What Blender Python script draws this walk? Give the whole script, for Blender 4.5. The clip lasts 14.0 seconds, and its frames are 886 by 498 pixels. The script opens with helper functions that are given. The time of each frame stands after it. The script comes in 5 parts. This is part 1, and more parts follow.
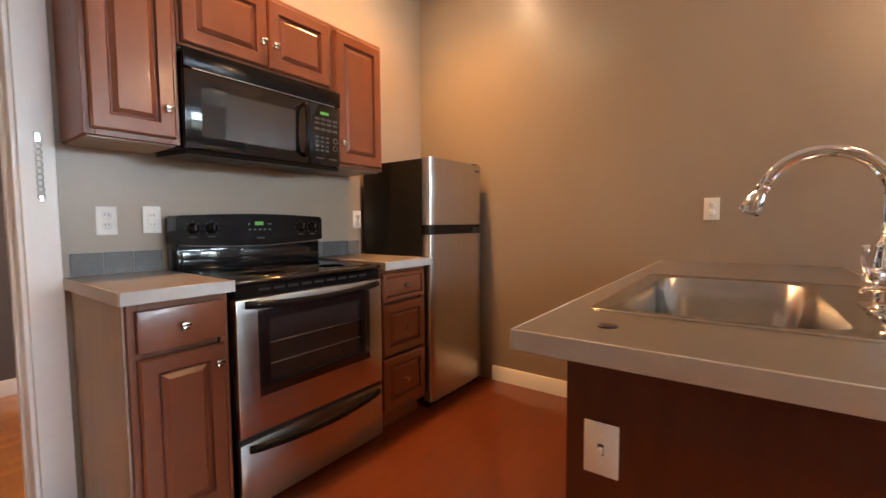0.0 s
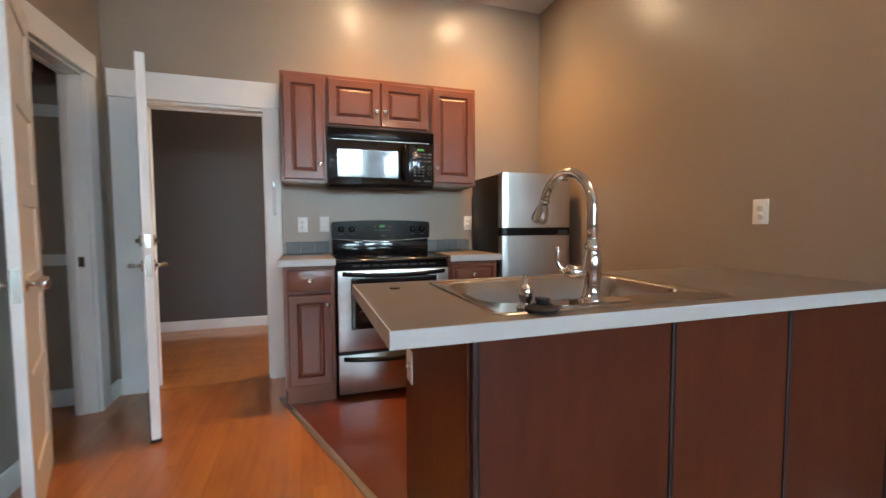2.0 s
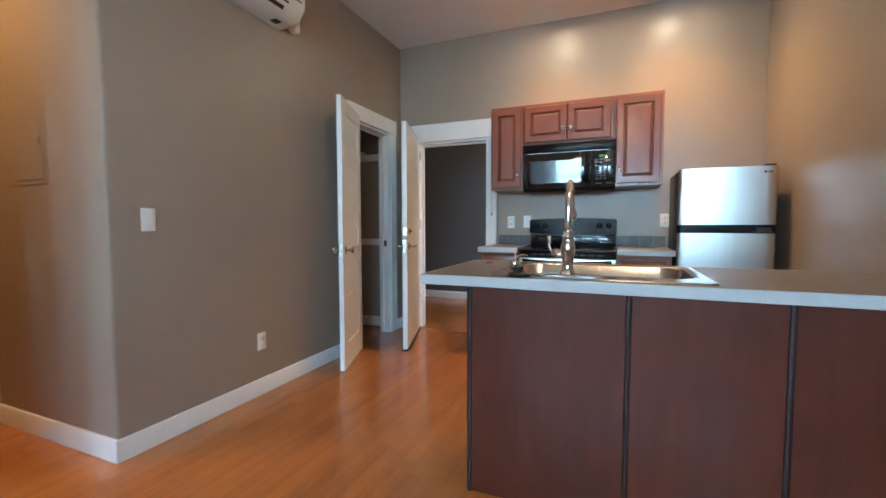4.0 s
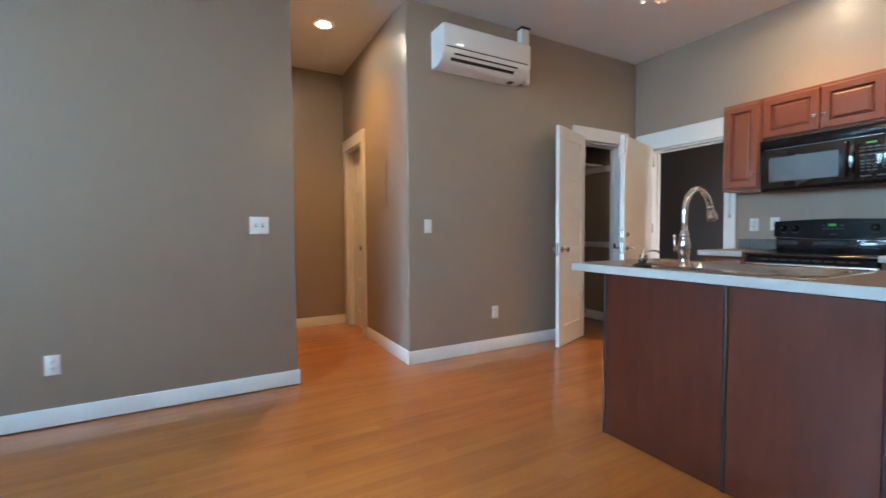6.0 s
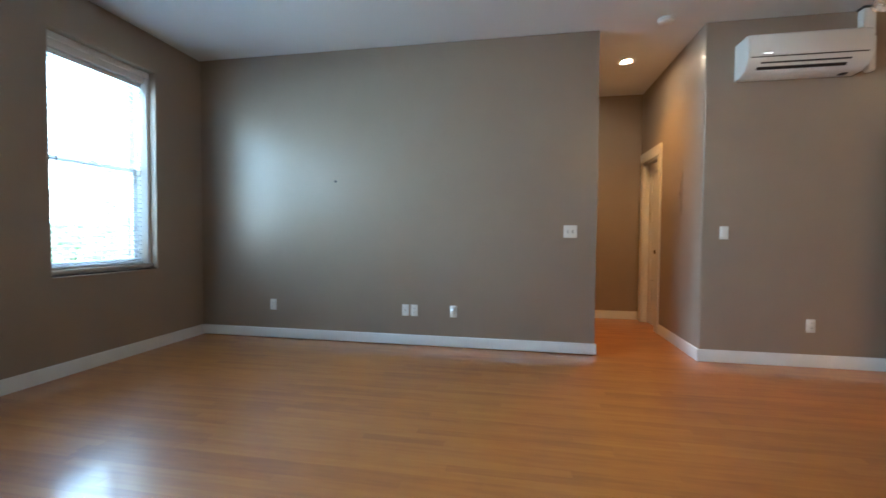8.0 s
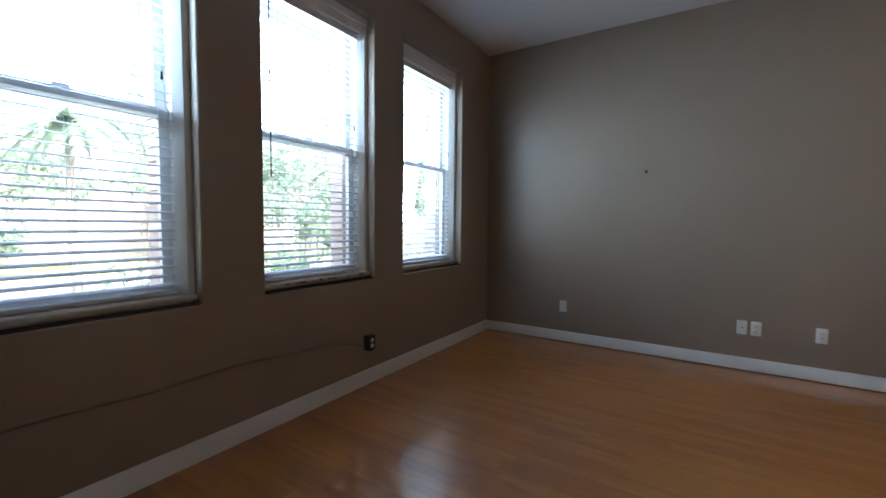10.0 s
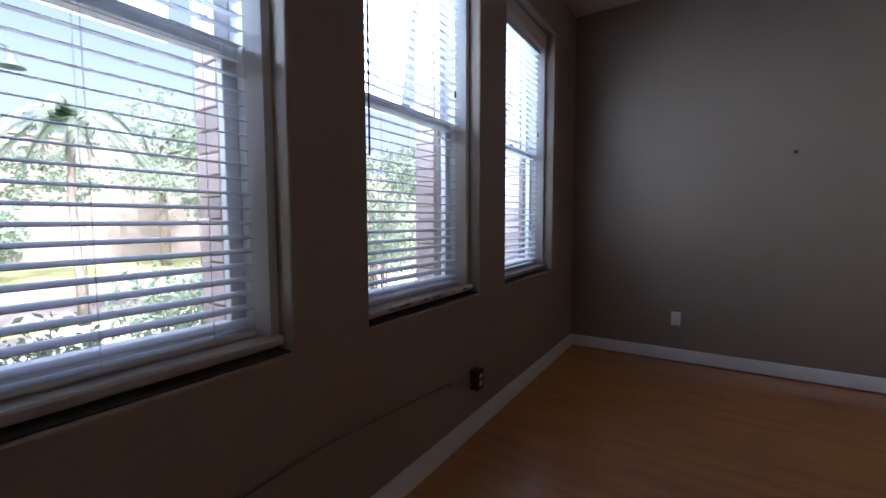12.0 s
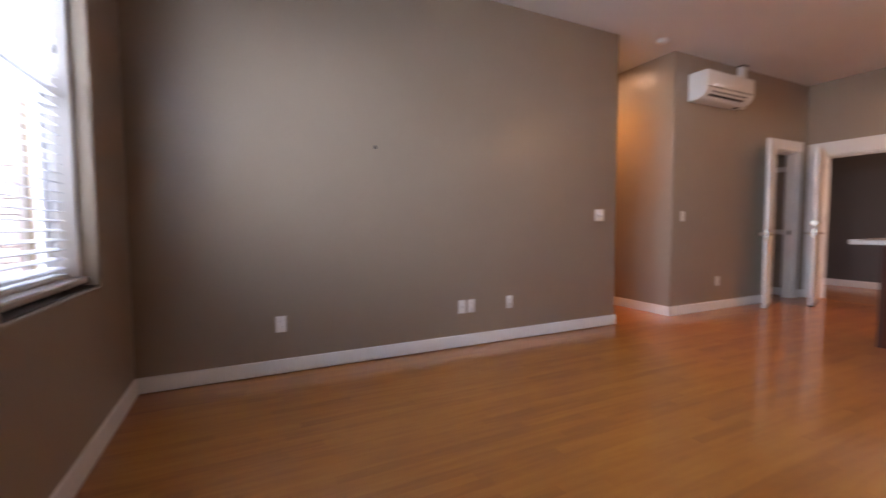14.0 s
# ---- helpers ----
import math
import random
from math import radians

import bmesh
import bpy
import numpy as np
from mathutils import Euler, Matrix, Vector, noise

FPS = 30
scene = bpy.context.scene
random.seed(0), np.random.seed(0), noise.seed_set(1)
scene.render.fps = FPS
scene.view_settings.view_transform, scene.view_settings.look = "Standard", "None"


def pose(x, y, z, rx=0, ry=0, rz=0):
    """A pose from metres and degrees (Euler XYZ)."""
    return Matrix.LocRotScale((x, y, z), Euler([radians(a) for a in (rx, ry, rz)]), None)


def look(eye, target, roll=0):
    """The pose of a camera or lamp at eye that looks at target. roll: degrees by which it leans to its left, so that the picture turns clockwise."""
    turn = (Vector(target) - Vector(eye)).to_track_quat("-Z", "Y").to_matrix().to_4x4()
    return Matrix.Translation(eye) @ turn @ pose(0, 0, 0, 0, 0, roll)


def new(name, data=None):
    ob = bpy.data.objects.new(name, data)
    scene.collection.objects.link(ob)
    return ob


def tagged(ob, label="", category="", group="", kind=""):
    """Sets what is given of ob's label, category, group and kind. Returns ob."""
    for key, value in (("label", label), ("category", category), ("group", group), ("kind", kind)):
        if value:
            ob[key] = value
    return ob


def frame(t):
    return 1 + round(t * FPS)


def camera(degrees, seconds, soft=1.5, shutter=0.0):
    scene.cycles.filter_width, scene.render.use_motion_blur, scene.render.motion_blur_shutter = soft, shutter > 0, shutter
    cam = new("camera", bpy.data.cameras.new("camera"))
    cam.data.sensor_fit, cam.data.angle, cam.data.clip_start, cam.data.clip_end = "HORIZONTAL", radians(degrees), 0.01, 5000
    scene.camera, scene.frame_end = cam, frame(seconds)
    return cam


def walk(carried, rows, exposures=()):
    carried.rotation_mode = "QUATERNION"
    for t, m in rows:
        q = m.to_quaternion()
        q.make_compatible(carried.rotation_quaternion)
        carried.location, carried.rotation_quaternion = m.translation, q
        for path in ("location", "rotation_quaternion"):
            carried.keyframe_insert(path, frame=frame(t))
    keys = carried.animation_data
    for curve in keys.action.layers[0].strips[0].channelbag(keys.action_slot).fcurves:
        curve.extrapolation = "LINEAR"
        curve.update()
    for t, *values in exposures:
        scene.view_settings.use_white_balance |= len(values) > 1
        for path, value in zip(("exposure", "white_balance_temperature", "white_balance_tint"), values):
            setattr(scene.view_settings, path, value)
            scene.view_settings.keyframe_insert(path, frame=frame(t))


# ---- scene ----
cam = camera(93.8, 14.0, 1.5, 0.3)
PATH = [
    (0, (0.386, 0.322, 1.128), (1.998, 1.5, 1.003), -0.4),
    (0.5, (0.471, -0.013, 1.122), (1.899, 1.381, 0.993), -0.4),
    (1, (0.597, -0.35, 1.12), (1.872, 1.186, 0.995), -0.2),
    (1.5, (0.809, -0.638, 1.114), (1.8, 1.096, 0.999), -0.3),
    (2, (0.965, -0.892, 1.136), (1.589, 1.005, 1.023), -0.3),
    (2.5, (1.157, -1.093, 1.12), (1.414, 0.888, 1.013), -0.3),
    (3, (1.391, -1.279, 1.119), (1.283, 0.715, 1.011), -0.1),
    (5.3, (2.534, -1.818, 1.125), (1.08, -0.448, 1.019), -0.6),
    (5.5, (2.634, -1.813, 1.108), (1.091, -0.544, 1.01), -0.6),
    (6, (2.852, -1.841, 1.093), (1.102, -0.875, 1.015), -0.4),
    (6.5, (3.103, -1.893, 1.098), (1.19, -1.317, 1.016), -0.4),
    (7, (3.347, -1.837, 1.097), (1.357, -1.658, 1.018), -0.4),
    (7.5, (3.571, -1.848, 1.075), (1.577, -1.984, 1.013), 0.1),
    (8, (3.766, -2.044, 1.104), (1.799, -2.4, 1.041), 0.4),
    (8.5, (3.937, -2.367, 1.162), (2.026, -2.949, 1.073), 0.6),
    (9, (3.983, -2.763, 1.161), (2.169, -3.599, 1.064), 0.7),
    (9.2, (3.963, -2.894, 1.187), (2.186, -3.805, 1.076), 0.8),
    (11.3, (3.808, -4.078, 1.15), (2.168, -5.217, 1.035), 0.0),
    (11.5, (3.798, -4.143, 1.168), (2.155, -5.276, 1.044), -0.2),
    (12, (3.624, -4.41, 1.18), (1.945, -5.488, 1.041), -0.2),
    (12.5, (3.427, -4.639, 1.153), (1.672, -5.587, 1.019), -0.2),
    (13, (3.256, -4.718, 1.179), (1.364, -5.348, 1.029), -0.8),
    (13.5, (2.978, -4.824, 1.124), (0.985, -4.75, 0.983), -0.4),
    (14, (2.867, -4.836, 1.056), (1.066, -3.973, 0.943), -0.3),
]
EXPO = [(0.0, 4.45, 6900, 20), (1.5, 4.2, 6600, 16), (3.0, 4.1, 5700, 7), (6.0, 4.32, 5130, 3), (7.5, 4.19, 5300, 4), (9.2, 3.45, 5950, 10), (11.3, 2.5, 6050, 25),
        (12.5, 2.22, 6100, 33), (13.2, 2.7, 7050, 38), (13.6, 2.92, 7200, 40), (14.0, 3.8, 7200, 37)]
SKY, WALL, WARM = 0.095, (0.330, 0.265, 0.205), [(1.0, 0.47, 0.13), (1.0, 0.47, 0.13), (1.0, 0.41, 0.05)]
CAN_WATTS = [(7.0, 112), (9.3, 120), (7.8, 118)]
DAY, DAY_PANELS = (0.60, 0.84, 1.0), [(1.84, 1.32, 3.3), (2.12, 0.70, 3.2), (2.12, 0.70, 3.1)]
FAUCET, ROOM_WATTS = (1.713, 0.064), 2.4
WINDOWS = [(0.305, 1.230), (1.570, 2.468), (2.810, 3.715)]
walk(cam, [(t, look(eye, target, roll)) for t, eye, target, roll in PATH], EXPO)


# ---- world, sun, lamps ----
world = bpy.data.worlds.new("sky_world")
scene.world = world
world.use_nodes = True
wn = world.node_tree.nodes
sky = wn.new("ShaderNodeTexSky")
sky.sky_type = "NISHITA"
sky.sun_disc = False
sky.sun_elevation = radians(48)
sky.sun_rotation = radians(20)
sky.air_density, sky.dust_density = 1.0, 7.0
world.node_tree.links.new(sky.outputs[0], wn["Background"].inputs[0])
wn["Background"].inputs[1].default_value = SKY

sun_data = bpy.data.lights.new("sun", "SUN")
sun_data.energy, sun_data.angle, sun_data.color = 2.6, radians(4.0), (1.0, 0.95, 0.87)
sun = new("sun", sun_data)
sun.matrix_world = look((4, 11, 16), (0, 0, 0))


def lamp(x, y, z, watts, cone, color, blend=1.0, size=0.08):
    data = bpy.data.lights.new("downlight_bulb", "SPOT")
    data.energy, data.color, data.spot_size, data.spot_blend, data.shadow_soft_size = watts, color, radians(cone), blend, size
    ob = new("downlight_bulb", data)
    ob.location = (x, y, z)
    return ob


def light_panel(x, y, z, w, h, rz, watts, color=DAY, rx=90):
    """Area lamp set in an opening, in place of skylight at the windows; faces along local -z."""
    data = bpy.data.lights.new("window_skylight", "AREA")
    data.shape, data.size, data.size_y, data.energy, data.color = "RECTANGLE", w, h, watts, color
    ob = new("window_skylight", data)
    ob.matrix_world = pose(x, y, z, rx, 0, rz)
    return ob


for (a, b), (z, tall, watts) in zip(WINDOWS, DAY_PANELS):
    light_panel((a + b) / 2, -5.905, z, b - a - 0.21, tall, 0, watts, DAY, 80)
# Added warm lamp in an unseen opening, to brighten the next room.
light_panel(2.76, 3.4, 1.6, 0.9, 1.5, 90, ROOM_WATTS, (1.0, 0.80, 0.62))


# ---- materials ----
def shader(name):
    m = bpy.data.materials.new(name)
    m.use_nodes = True
    return m, m.node_tree.nodes, m.node_tree.links, m.node_tree.nodes["Principled BSDF"]


def math_node(nodes, links, op, a, b):
    n = nodes.new("ShaderNodeMath")
    n.operation = op
    for k, v in enumerate((a, b)):
        if isinstance(v, (int, float)):
            n.inputs[k].default_value = v
        else:
            links.new(v, n.inputs[k])
    return n.outputs[0]


def noise_node(nodes, links, vec, scale, detail=4.0, rough=0.55):
    n = nodes.new("ShaderNodeTexNoise")
    n.inputs["Scale"].default_value, n.inputs["Detail"].default_value, n.inputs["Roughness"].default_value = scale, detail, rough
    links.new(vec, n.inputs["Vector"])
    return n.outputs["Fac"]


def ramp_node(nodes, links, fac, stops):
    n = nodes.new("ShaderNodeValToRGB")
    for k, (at, col) in enumerate(stops):
        e = n.color_ramp.elements[k] if k < 2 else n.color_ramp.elements.new(at)
        e.position, e.color = at, (*col, 1)
    links.new(fac, n.inputs[0])
    return n.outputs[0]


def stretched(nodes, links, grain):
    """World position, squeezed along the grain."""
    g = nodes.new("ShaderNodeNewGeometry")
    mp = nodes.new("ShaderNodeMapping")
    mp.inputs["Scale"].default_value = grain
    links.new(g.outputs["Position"], mp.inputs["Vector"])
    return mp.outputs[0]


def finish(name, col, rough=0.5, metal=0.0, var=0.06, scale=3.0, fine=60.0, bump=0.05, grain=(1, 1, 1), coat=0.0, spec=0.5, rvar=0.08, rnd=0.0):
    """A surface with broad and fine variation in colour, gloss and relief."""
    m, nodes, links, bsdf = shader(name)
    vec = stretched(nodes, links, grain)
    broad, small = noise_node(nodes, links, vec, scale), noise_node(nodes, links, vec, fine, 3.0)
    both = math_node(nodes, links, "ADD", math_node(nodes, links, "MULTIPLY", broad, 0.65), math_node(nodes, links, "MULTIPLY", small, 0.35))
    if rnd:
        info = nodes.new("ShaderNodeObjectInfo")
        both = math_node(nodes, links, "ADD", both, math_node(nodes, links, "MULTIPLY", math_node(nodes, links, "SUBTRACT", info.outputs["Random"], 0.5), rnd))
    lo, hi = [max(c * (1 - var * 2), 0) for c in col], [min(c * (1 + var * 2), 1) for c in col]
    links.new(ramp_node(nodes, links, both, [(0.25, lo), (0.75, hi)]), bsdf.inputs["Base Color"])
    links.new(math_node(nodes, links, "ADD", math_node(nodes, links, "MULTIPLY", math_node(nodes, links, "SUBTRACT", broad, 0.5), rvar * 2), rough), bsdf.inputs["Roughness"])
    bsdf.inputs["Metallic"].default_value, bsdf.inputs["Specular IOR Level"].default_value = metal, spec
    bsdf.inputs["Coat Weight"].default_value, bsdf.inputs["Coat Roughness"].default_value = coat, 0.15
    if bump:
        b = nodes.new("ShaderNodeBump")
        b.inputs["Strength"].default_value, b.inputs["Distance"].default_value = bump, 0.004
        links.new(small, b.inputs["Height"])
        links.new(b.outputs[0], bsdf.inputs["Normal"])
    return m


def wood(name, dark, mid, light, grain, rough=0.3, coat=0.3, rnd=0.5, fine=40.0, bump=0.02, soft=False, spec=0.5):
    """Lengthwise grain with streaks; each board takes its own tone."""
    m, nodes, links, bsdf = shader(name)
    vec = stretched(nodes, links, grain)
    g = nodes.new("ShaderNodeNewGeometry")
    info = nodes.new("ShaderNodeObjectInfo")
    tone = math_node(nodes, links, "FRACT", math_node(nodes, links, "ADD", g.outputs["Random Per Island"], info.outputs["Random"]), 0.0)
    plain = stretched(nodes, links, (1, 1, 1))
    streak, fibre, cloud = noise_node(nodes, links, vec, 5.0, 3.0 if soft else 6.0, 0.5 if soft else 0.65), noise_node(nodes, links, vec, fine, 3.0), noise_node(nodes, links, plain, 1.1)
    mixv = math_node(nodes, links, "ADD", math_node(nodes, links, "MULTIPLY", streak, 0.6), math_node(nodes, links, "MULTIPLY", fibre, 0.08 if soft else 0.25))
    if soft:
        mixv = math_node(nodes, links, "ADD", math_node(nodes, links, "MULTIPLY", mixv, 0.6), 0.235)
    mixv = math_node(nodes, links, "ADD", mixv, math_node(nodes, links, "MULTIPLY", math_node(nodes, links, "SUBTRACT", tone, 0.5), rnd * 0.4))
    mixv = math_node(nodes, links, "ADD", mixv, math_node(nodes, links, "MULTIPLY", math_node(nodes, links, "SUBTRACT", cloud, 0.5), 0.25))
    blotch = noise_node(nodes, links, stretched(nodes, links, tuple(1.0 if g < 1 else 2.0 for g in grain)), 3.2, 5.0, 0.6)
    mixv = math_node(nodes, links, "ADD", mixv, math_node(nodes, links, "MULTIPLY", math_node(nodes, links, "SUBTRACT", blotch, 0.5), 0.30))
    links.new(ramp_node(nodes, links, mixv, [(0.22, dark), (0.66, light), (0.44, mid)]), bsdf.inputs["Base Color"])
    links.new(math_node(nodes, links, "ADD", math_node(nodes, links, "MULTIPLY", cloud, 0.16), rough - 0.08), bsdf.inputs["Roughness"])
    bsdf.inputs["Specular IOR Level"].default_value = spec
    bsdf.inputs["Coat Weight"].default_value, bsdf.inputs["Coat Roughness"].default_value = coat, 0.13
    if bump:
        b = nodes.new("ShaderNodeBump")
        b.inputs["Strength"].default_value, b.inputs["Distance"].default_value = bump, 0.001
        links.new(fibre, b.inputs["Height"])
        links.new(b.outputs[0], bsdf.inputs["Normal"])
    return m


def glow(name, col, strength):
    m, nodes, links, bsdf = shader(name)
    bsdf.inputs["Base Color"].default_value = (col[0] * 0.1, col[1] * 0.1, col[2] * 0.1, 1)
    bsdf.inputs["Emission Color"].default_value = (*col, 1)
    bsdf.inputs["Emission Strength"].default_value = strength
    return m


def clear_glass(name, rough=0.0, tint=(1, 1, 1), ior=1.45):
    m, nodes, links, bsdf = shader(name)
    bsdf.inputs["Base Color"].default_value = (*tint, 1)
    bsdf.inputs["Transmission Weight"].default_value = 1.0
    bsdf.inputs["Roughness"].default_value, bsdf.inputs["IOR"].default_value = rough, ior
    return m


def foliage(name, col, scale):
    """Leaves that let part of the light through."""
    m = finish(name, col, 0.55, var=0.35, scale=scale, fine=20, bump=0.0, rnd=0.3)
    nodes, links = m.node_tree.nodes, m.node_tree.links
    bsdf, end = nodes["Principled BSDF"], nodes["Material Output"]
    thin, mix = nodes.new("ShaderNodeBsdfTranslucent"), nodes.new("ShaderNodeMixShader")
    thin.inputs["Color"].default_value = (min(col[0] * 1.5, 1), min(col[1] * 1.5, 1), col[2] * 1.3, 1)
    mix.inputs[0].default_value = 0.45
    links.new(bsdf.outputs[0], mix.inputs[1])
    links.new(thin.outputs[0], mix.inputs[2])
    links.new(mix.outputs[0], end.inputs[0])
    return m


PAINT = finish("taupe_wall_paint", WALL, 0.34, var=0.03, scale=1.3, fine=170, bump=0.05, spec=0.42, rvar=0.03)
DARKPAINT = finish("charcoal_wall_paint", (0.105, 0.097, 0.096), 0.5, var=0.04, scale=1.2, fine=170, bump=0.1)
CEIL = finish("white_ceiling_paint", (0.74, 0.73, 0.71), 0.8, var=0.02, scale=0.8, fine=120, bump=0.12, spec=0.2)
TRIM = finish("white_trim_paint", (0.78, 0.77, 0.75), 0.40, var=0.025, scale=4, fine=90, bump=0.04)
OLDTRIM = finish("worn_white_sill_paint", (0.62, 0.58, 0.54), 0.5, var=0.12, scale=14, fine=120, bump=0.25)
# Brown of the box cover plate, also painted as shade under the sills.
SHADE_PLATE = finish("sill_shade_and_plate_brown", (0.045, 0.028, 0.020), 0.7, var=0.25, scale=9, fine=90, bump=0.2)
CHIP = finish("bare_chipped_wood", (0.085, 0.060, 0.045), 0.8, var=0.2, scale=30, fine=120, bump=0.2)
VINYL = finish("white_vinyl", (0.74, 0.75, 0.77), 0.40, var=0.02, scale=5, fine=80, bump=0.0)
SLAT = finish("white_blind_slat", (0.72, 0.74, 0.78), 0.4, var=0.03, scale=7, fine=60, bump=0.02, rnd=0.15)
PLATE = finish("white_plastic_plate", (0.80, 0.79, 0.76), 0.37, var=0.02, scale=9, fine=90, bump=0.0)
SLOT = finish("dark_socket_slot", (0.06, 0.055, 0.05), 0.5, bump=0.0)
OAK = wood("honey_oak_floor", (0.31, 0.087, 0.010), (0.45, 0.153, 0.019), (0.54, 0.216, 0.037), (7, 0.5, 7), 0.43, 0.85, 0.44, 16.0, 0.0, True, 1.0)
REDFLOOR = wood("red_cherry_laminate", (0.095, 0.017, 0.003), (0.135, 0.026, 0.0045), (0.17, 0.037, 0.008), (0.6, 4, 4), 0.38, 0.5, 0.15, 16.0, 0.0, True)
CHERRY = wood("cherry_cabinet_wood", (0.160, 0.047, 0.019), (0.190, 0.057, 0.023), (0.212, 0.067, 0.028), (6, 6, 0.7), 0.36, 0.25, 0.25, 30.0, 0.0, True, 0.5)
GROOVE = finish("dark_red_groove", (0.125, 0.028, 0.012), 0.42, var=0.1, scale=9, bump=0.02)
PANELWOOD = wood("mahogany_panel_wood", (0.060, 0.0115, 0.0042), (0.088, 0.0175, 0.0062), (0.116, 0.026, 0.0095), (5, 5, 0.6), 0.40, 0.15, 0.25, 30.0, 0.0, True, 0.3)
PANELTRIM = finish("dark_panel_strip", (0.030, 0.014, 0.014), 0.4, var=0.1, bump=0.02)
COUNTER = finish("taupe_laminate_counter", (0.150, 0.130, 0.114), 0.38, var=0.10, scale=5, fine=260, bump=0.02, spec=0.5)
EDGE = finish("pale_counter_edge", (0.48, 0.48, 0.47), 0.4, var=0.03, scale=6, fine=150, bump=0.02)
STEEL = finish("brushed_steel", (0.55, 0.53, 0.50), 0.31, 1.0, var=0.03, scale=2, fine=40, bump=0.004, grain=(0.5, 14, 14), rvar=0.02)
STEELV = finish("brushed_steel_upright", (0.55, 0.53, 0.50), 0.31, 1.0, var=0.03, scale=2, fine=40, bump=0.004, grain=(14, 14, 0.5), rvar=0.02)
SINKSTEEL = finish("sink_steel", (0.50, 0.49, 0.47), 0.22, 1.0, var=0.05, scale=5, fine=90, bump=0.02, rvar=0.02)
CHROME = finish("polished_chrome", (0.80, 0.80, 0.80), 0.05, 1.0, var=0.02, scale=8, bump=0.0, rvar=0.02)
NICKEL = finish("satin_nickel", (0.62, 0.59, 0.55), 0.22, 1.0, var=0.03, scale=20, bump=0.0, rvar=0.03)
BLACK = finish("black_enamel", (0.009, 0.008, 0.008), 0.18, var=0.1, scale=4, bump=0.0, spec=0.2, coat=0.0, rvar=0.03)
BLACKGLASS = finish("black_glass", (0.010, 0.010, 0.011), 0.05, var=0.05, scale=4, bump=0.0, coat=0.5, rvar=0.02)
MWINDOW = finish("smoked_oven_glass", (0.035, 0.035, 0.036), 0.05, var=0.1, scale=4, bump=0.0, coat=1.0, spec=0.8, rvar=0.02)
BLACKSIDE = finish("black_textured_side", (0.010, 0.009, 0.008), 0.38, var=0.1, fine=260, bump=0.06, spec=0.22)
GREYMARK = finish("pale_print", (0.055, 0.055, 0.055), 0.5, bump=0.0)
RUBBER = finish("black_rubber", (0.018, 0.017, 0.017), 0.55, var=0.15, scale=12, bump=0.05)
TILE = finish("grey_glazed_tile", (0.13, 0.14, 0.145), 0.12, var=0.12, scale=8, fine=40, bump=0.02, coat=0.4, rnd=0.4)
GROUT = finish("pale_grout", (0.36, 0.35, 0.33), 0.8, bump=0.1)
ALU = finish("aluminium_strip", (0.50, 0.48, 0.45), 0.40, 1.0, var=0.06, scale=10, bump=0.02)
ACBODY = finish("white_ac_plastic", (0.80, 0.80, 0.77), 0.38, var=0.02, scale=3, fine=90, bump=0.0)
DARKSLOT = finish("dark_vent", (0.025, 0.024, 0.023), 0.5, bump=0.0)
CABLE = finish("painted_cable", (0.21, 0.17, 0.14), 0.5, bump=0.05)
# Brick and mortar are coloured paler than real, to carry the outdoor glare.
BRICK = finish("glare_paled_brick", (0.70, 0.58, 0.55), 0.85, var=0.10, scale=14, fine=140, bump=0.3, rnd=0.5)
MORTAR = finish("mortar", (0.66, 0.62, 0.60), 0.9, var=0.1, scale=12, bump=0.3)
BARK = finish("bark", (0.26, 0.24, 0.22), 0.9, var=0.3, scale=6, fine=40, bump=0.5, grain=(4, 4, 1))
# Leaf colours are lightened to put the washed-out haze into them.
LEAF = foliage("hazed_leaf_green", (0.25, 0.34, 0.29), 2.2)
LEAF2 = foliage("hazed_bush_green", (0.25, 0.35, 0.27), 3.0)
GRASS = finish("lawn", (0.24, 0.29, 0.14), 0.9, var=0.3, scale=0.5, fine=9, bump=0.3)
STUCCO = finish("pale_stucco", (0.30, 0.285, 0.27), 0.9, var=0.08, scale=0.3, fine=6, bump=0.1)
ASPHALT = finish("asphalt", (0.20, 0.20, 0.20), 0.85, var=0.2, scale=0.7, fine=60, bump=0.2)
CONCRETE = finish("concrete", (0.46, 0.45, 0.43), 0.85, var=0.12, scale=1.2, fine=50, bump=0.2)
PALEWOOD = wood("pale_maple_board", (0.31, 0.25, 0.20), (0.36, 0.29, 0.23), (0.40, 0.33, 0.26), (6, 6, 0.8), 0.5, 0.1, 0.2)
LAMPGREEN = finish("green_lamp_paint", (0.10, 0.15, 0.13), 0.4, var=0.1, bump=0.02)
GLASS = clear_glass("clear_crystal", 0.0)
PANE = clear_glass("window_pane", 0.0, (0.98, 1.0, 0.99), 1.05)
BULB = glow("warm_bulb", (1.0, 0.72, 0.42), 24.0)
GREENLED = glow("green_display", (0.25, 1.0, 0.15), 0.012)
BADGESHINE = glow("badge_shine_glow", (1.0, 1.0, 0.95), 0.15)


# ---- mesh helpers ----
def box(bm, a, b, bevel=0.0, seg=1):
    """A box from corner a to corner b with softened edges."""
    lo, hi = [min(p, q) for p, q in zip(a, b)], [max(p, q) for p, q in zip(a, b)]
    made = bmesh.ops.create_cube(bm, size=1)["verts"]
    for v in made:
        v.co = Vector([(p + q) / 2 + (q - p) * c for p, q, c in zip(lo, hi, v.co)])
    if bevel:
        edges = list({e for v in made for e in v.link_edges})
        bmesh.ops.bevel(bm, geom=edges, offset=bevel, segments=seg, profile=0.5, affect="EDGES")
    return bm


def cube(a, b, bevel=0.0, seg=1):
    return box(bmesh.new(), a, b, bevel, seg)


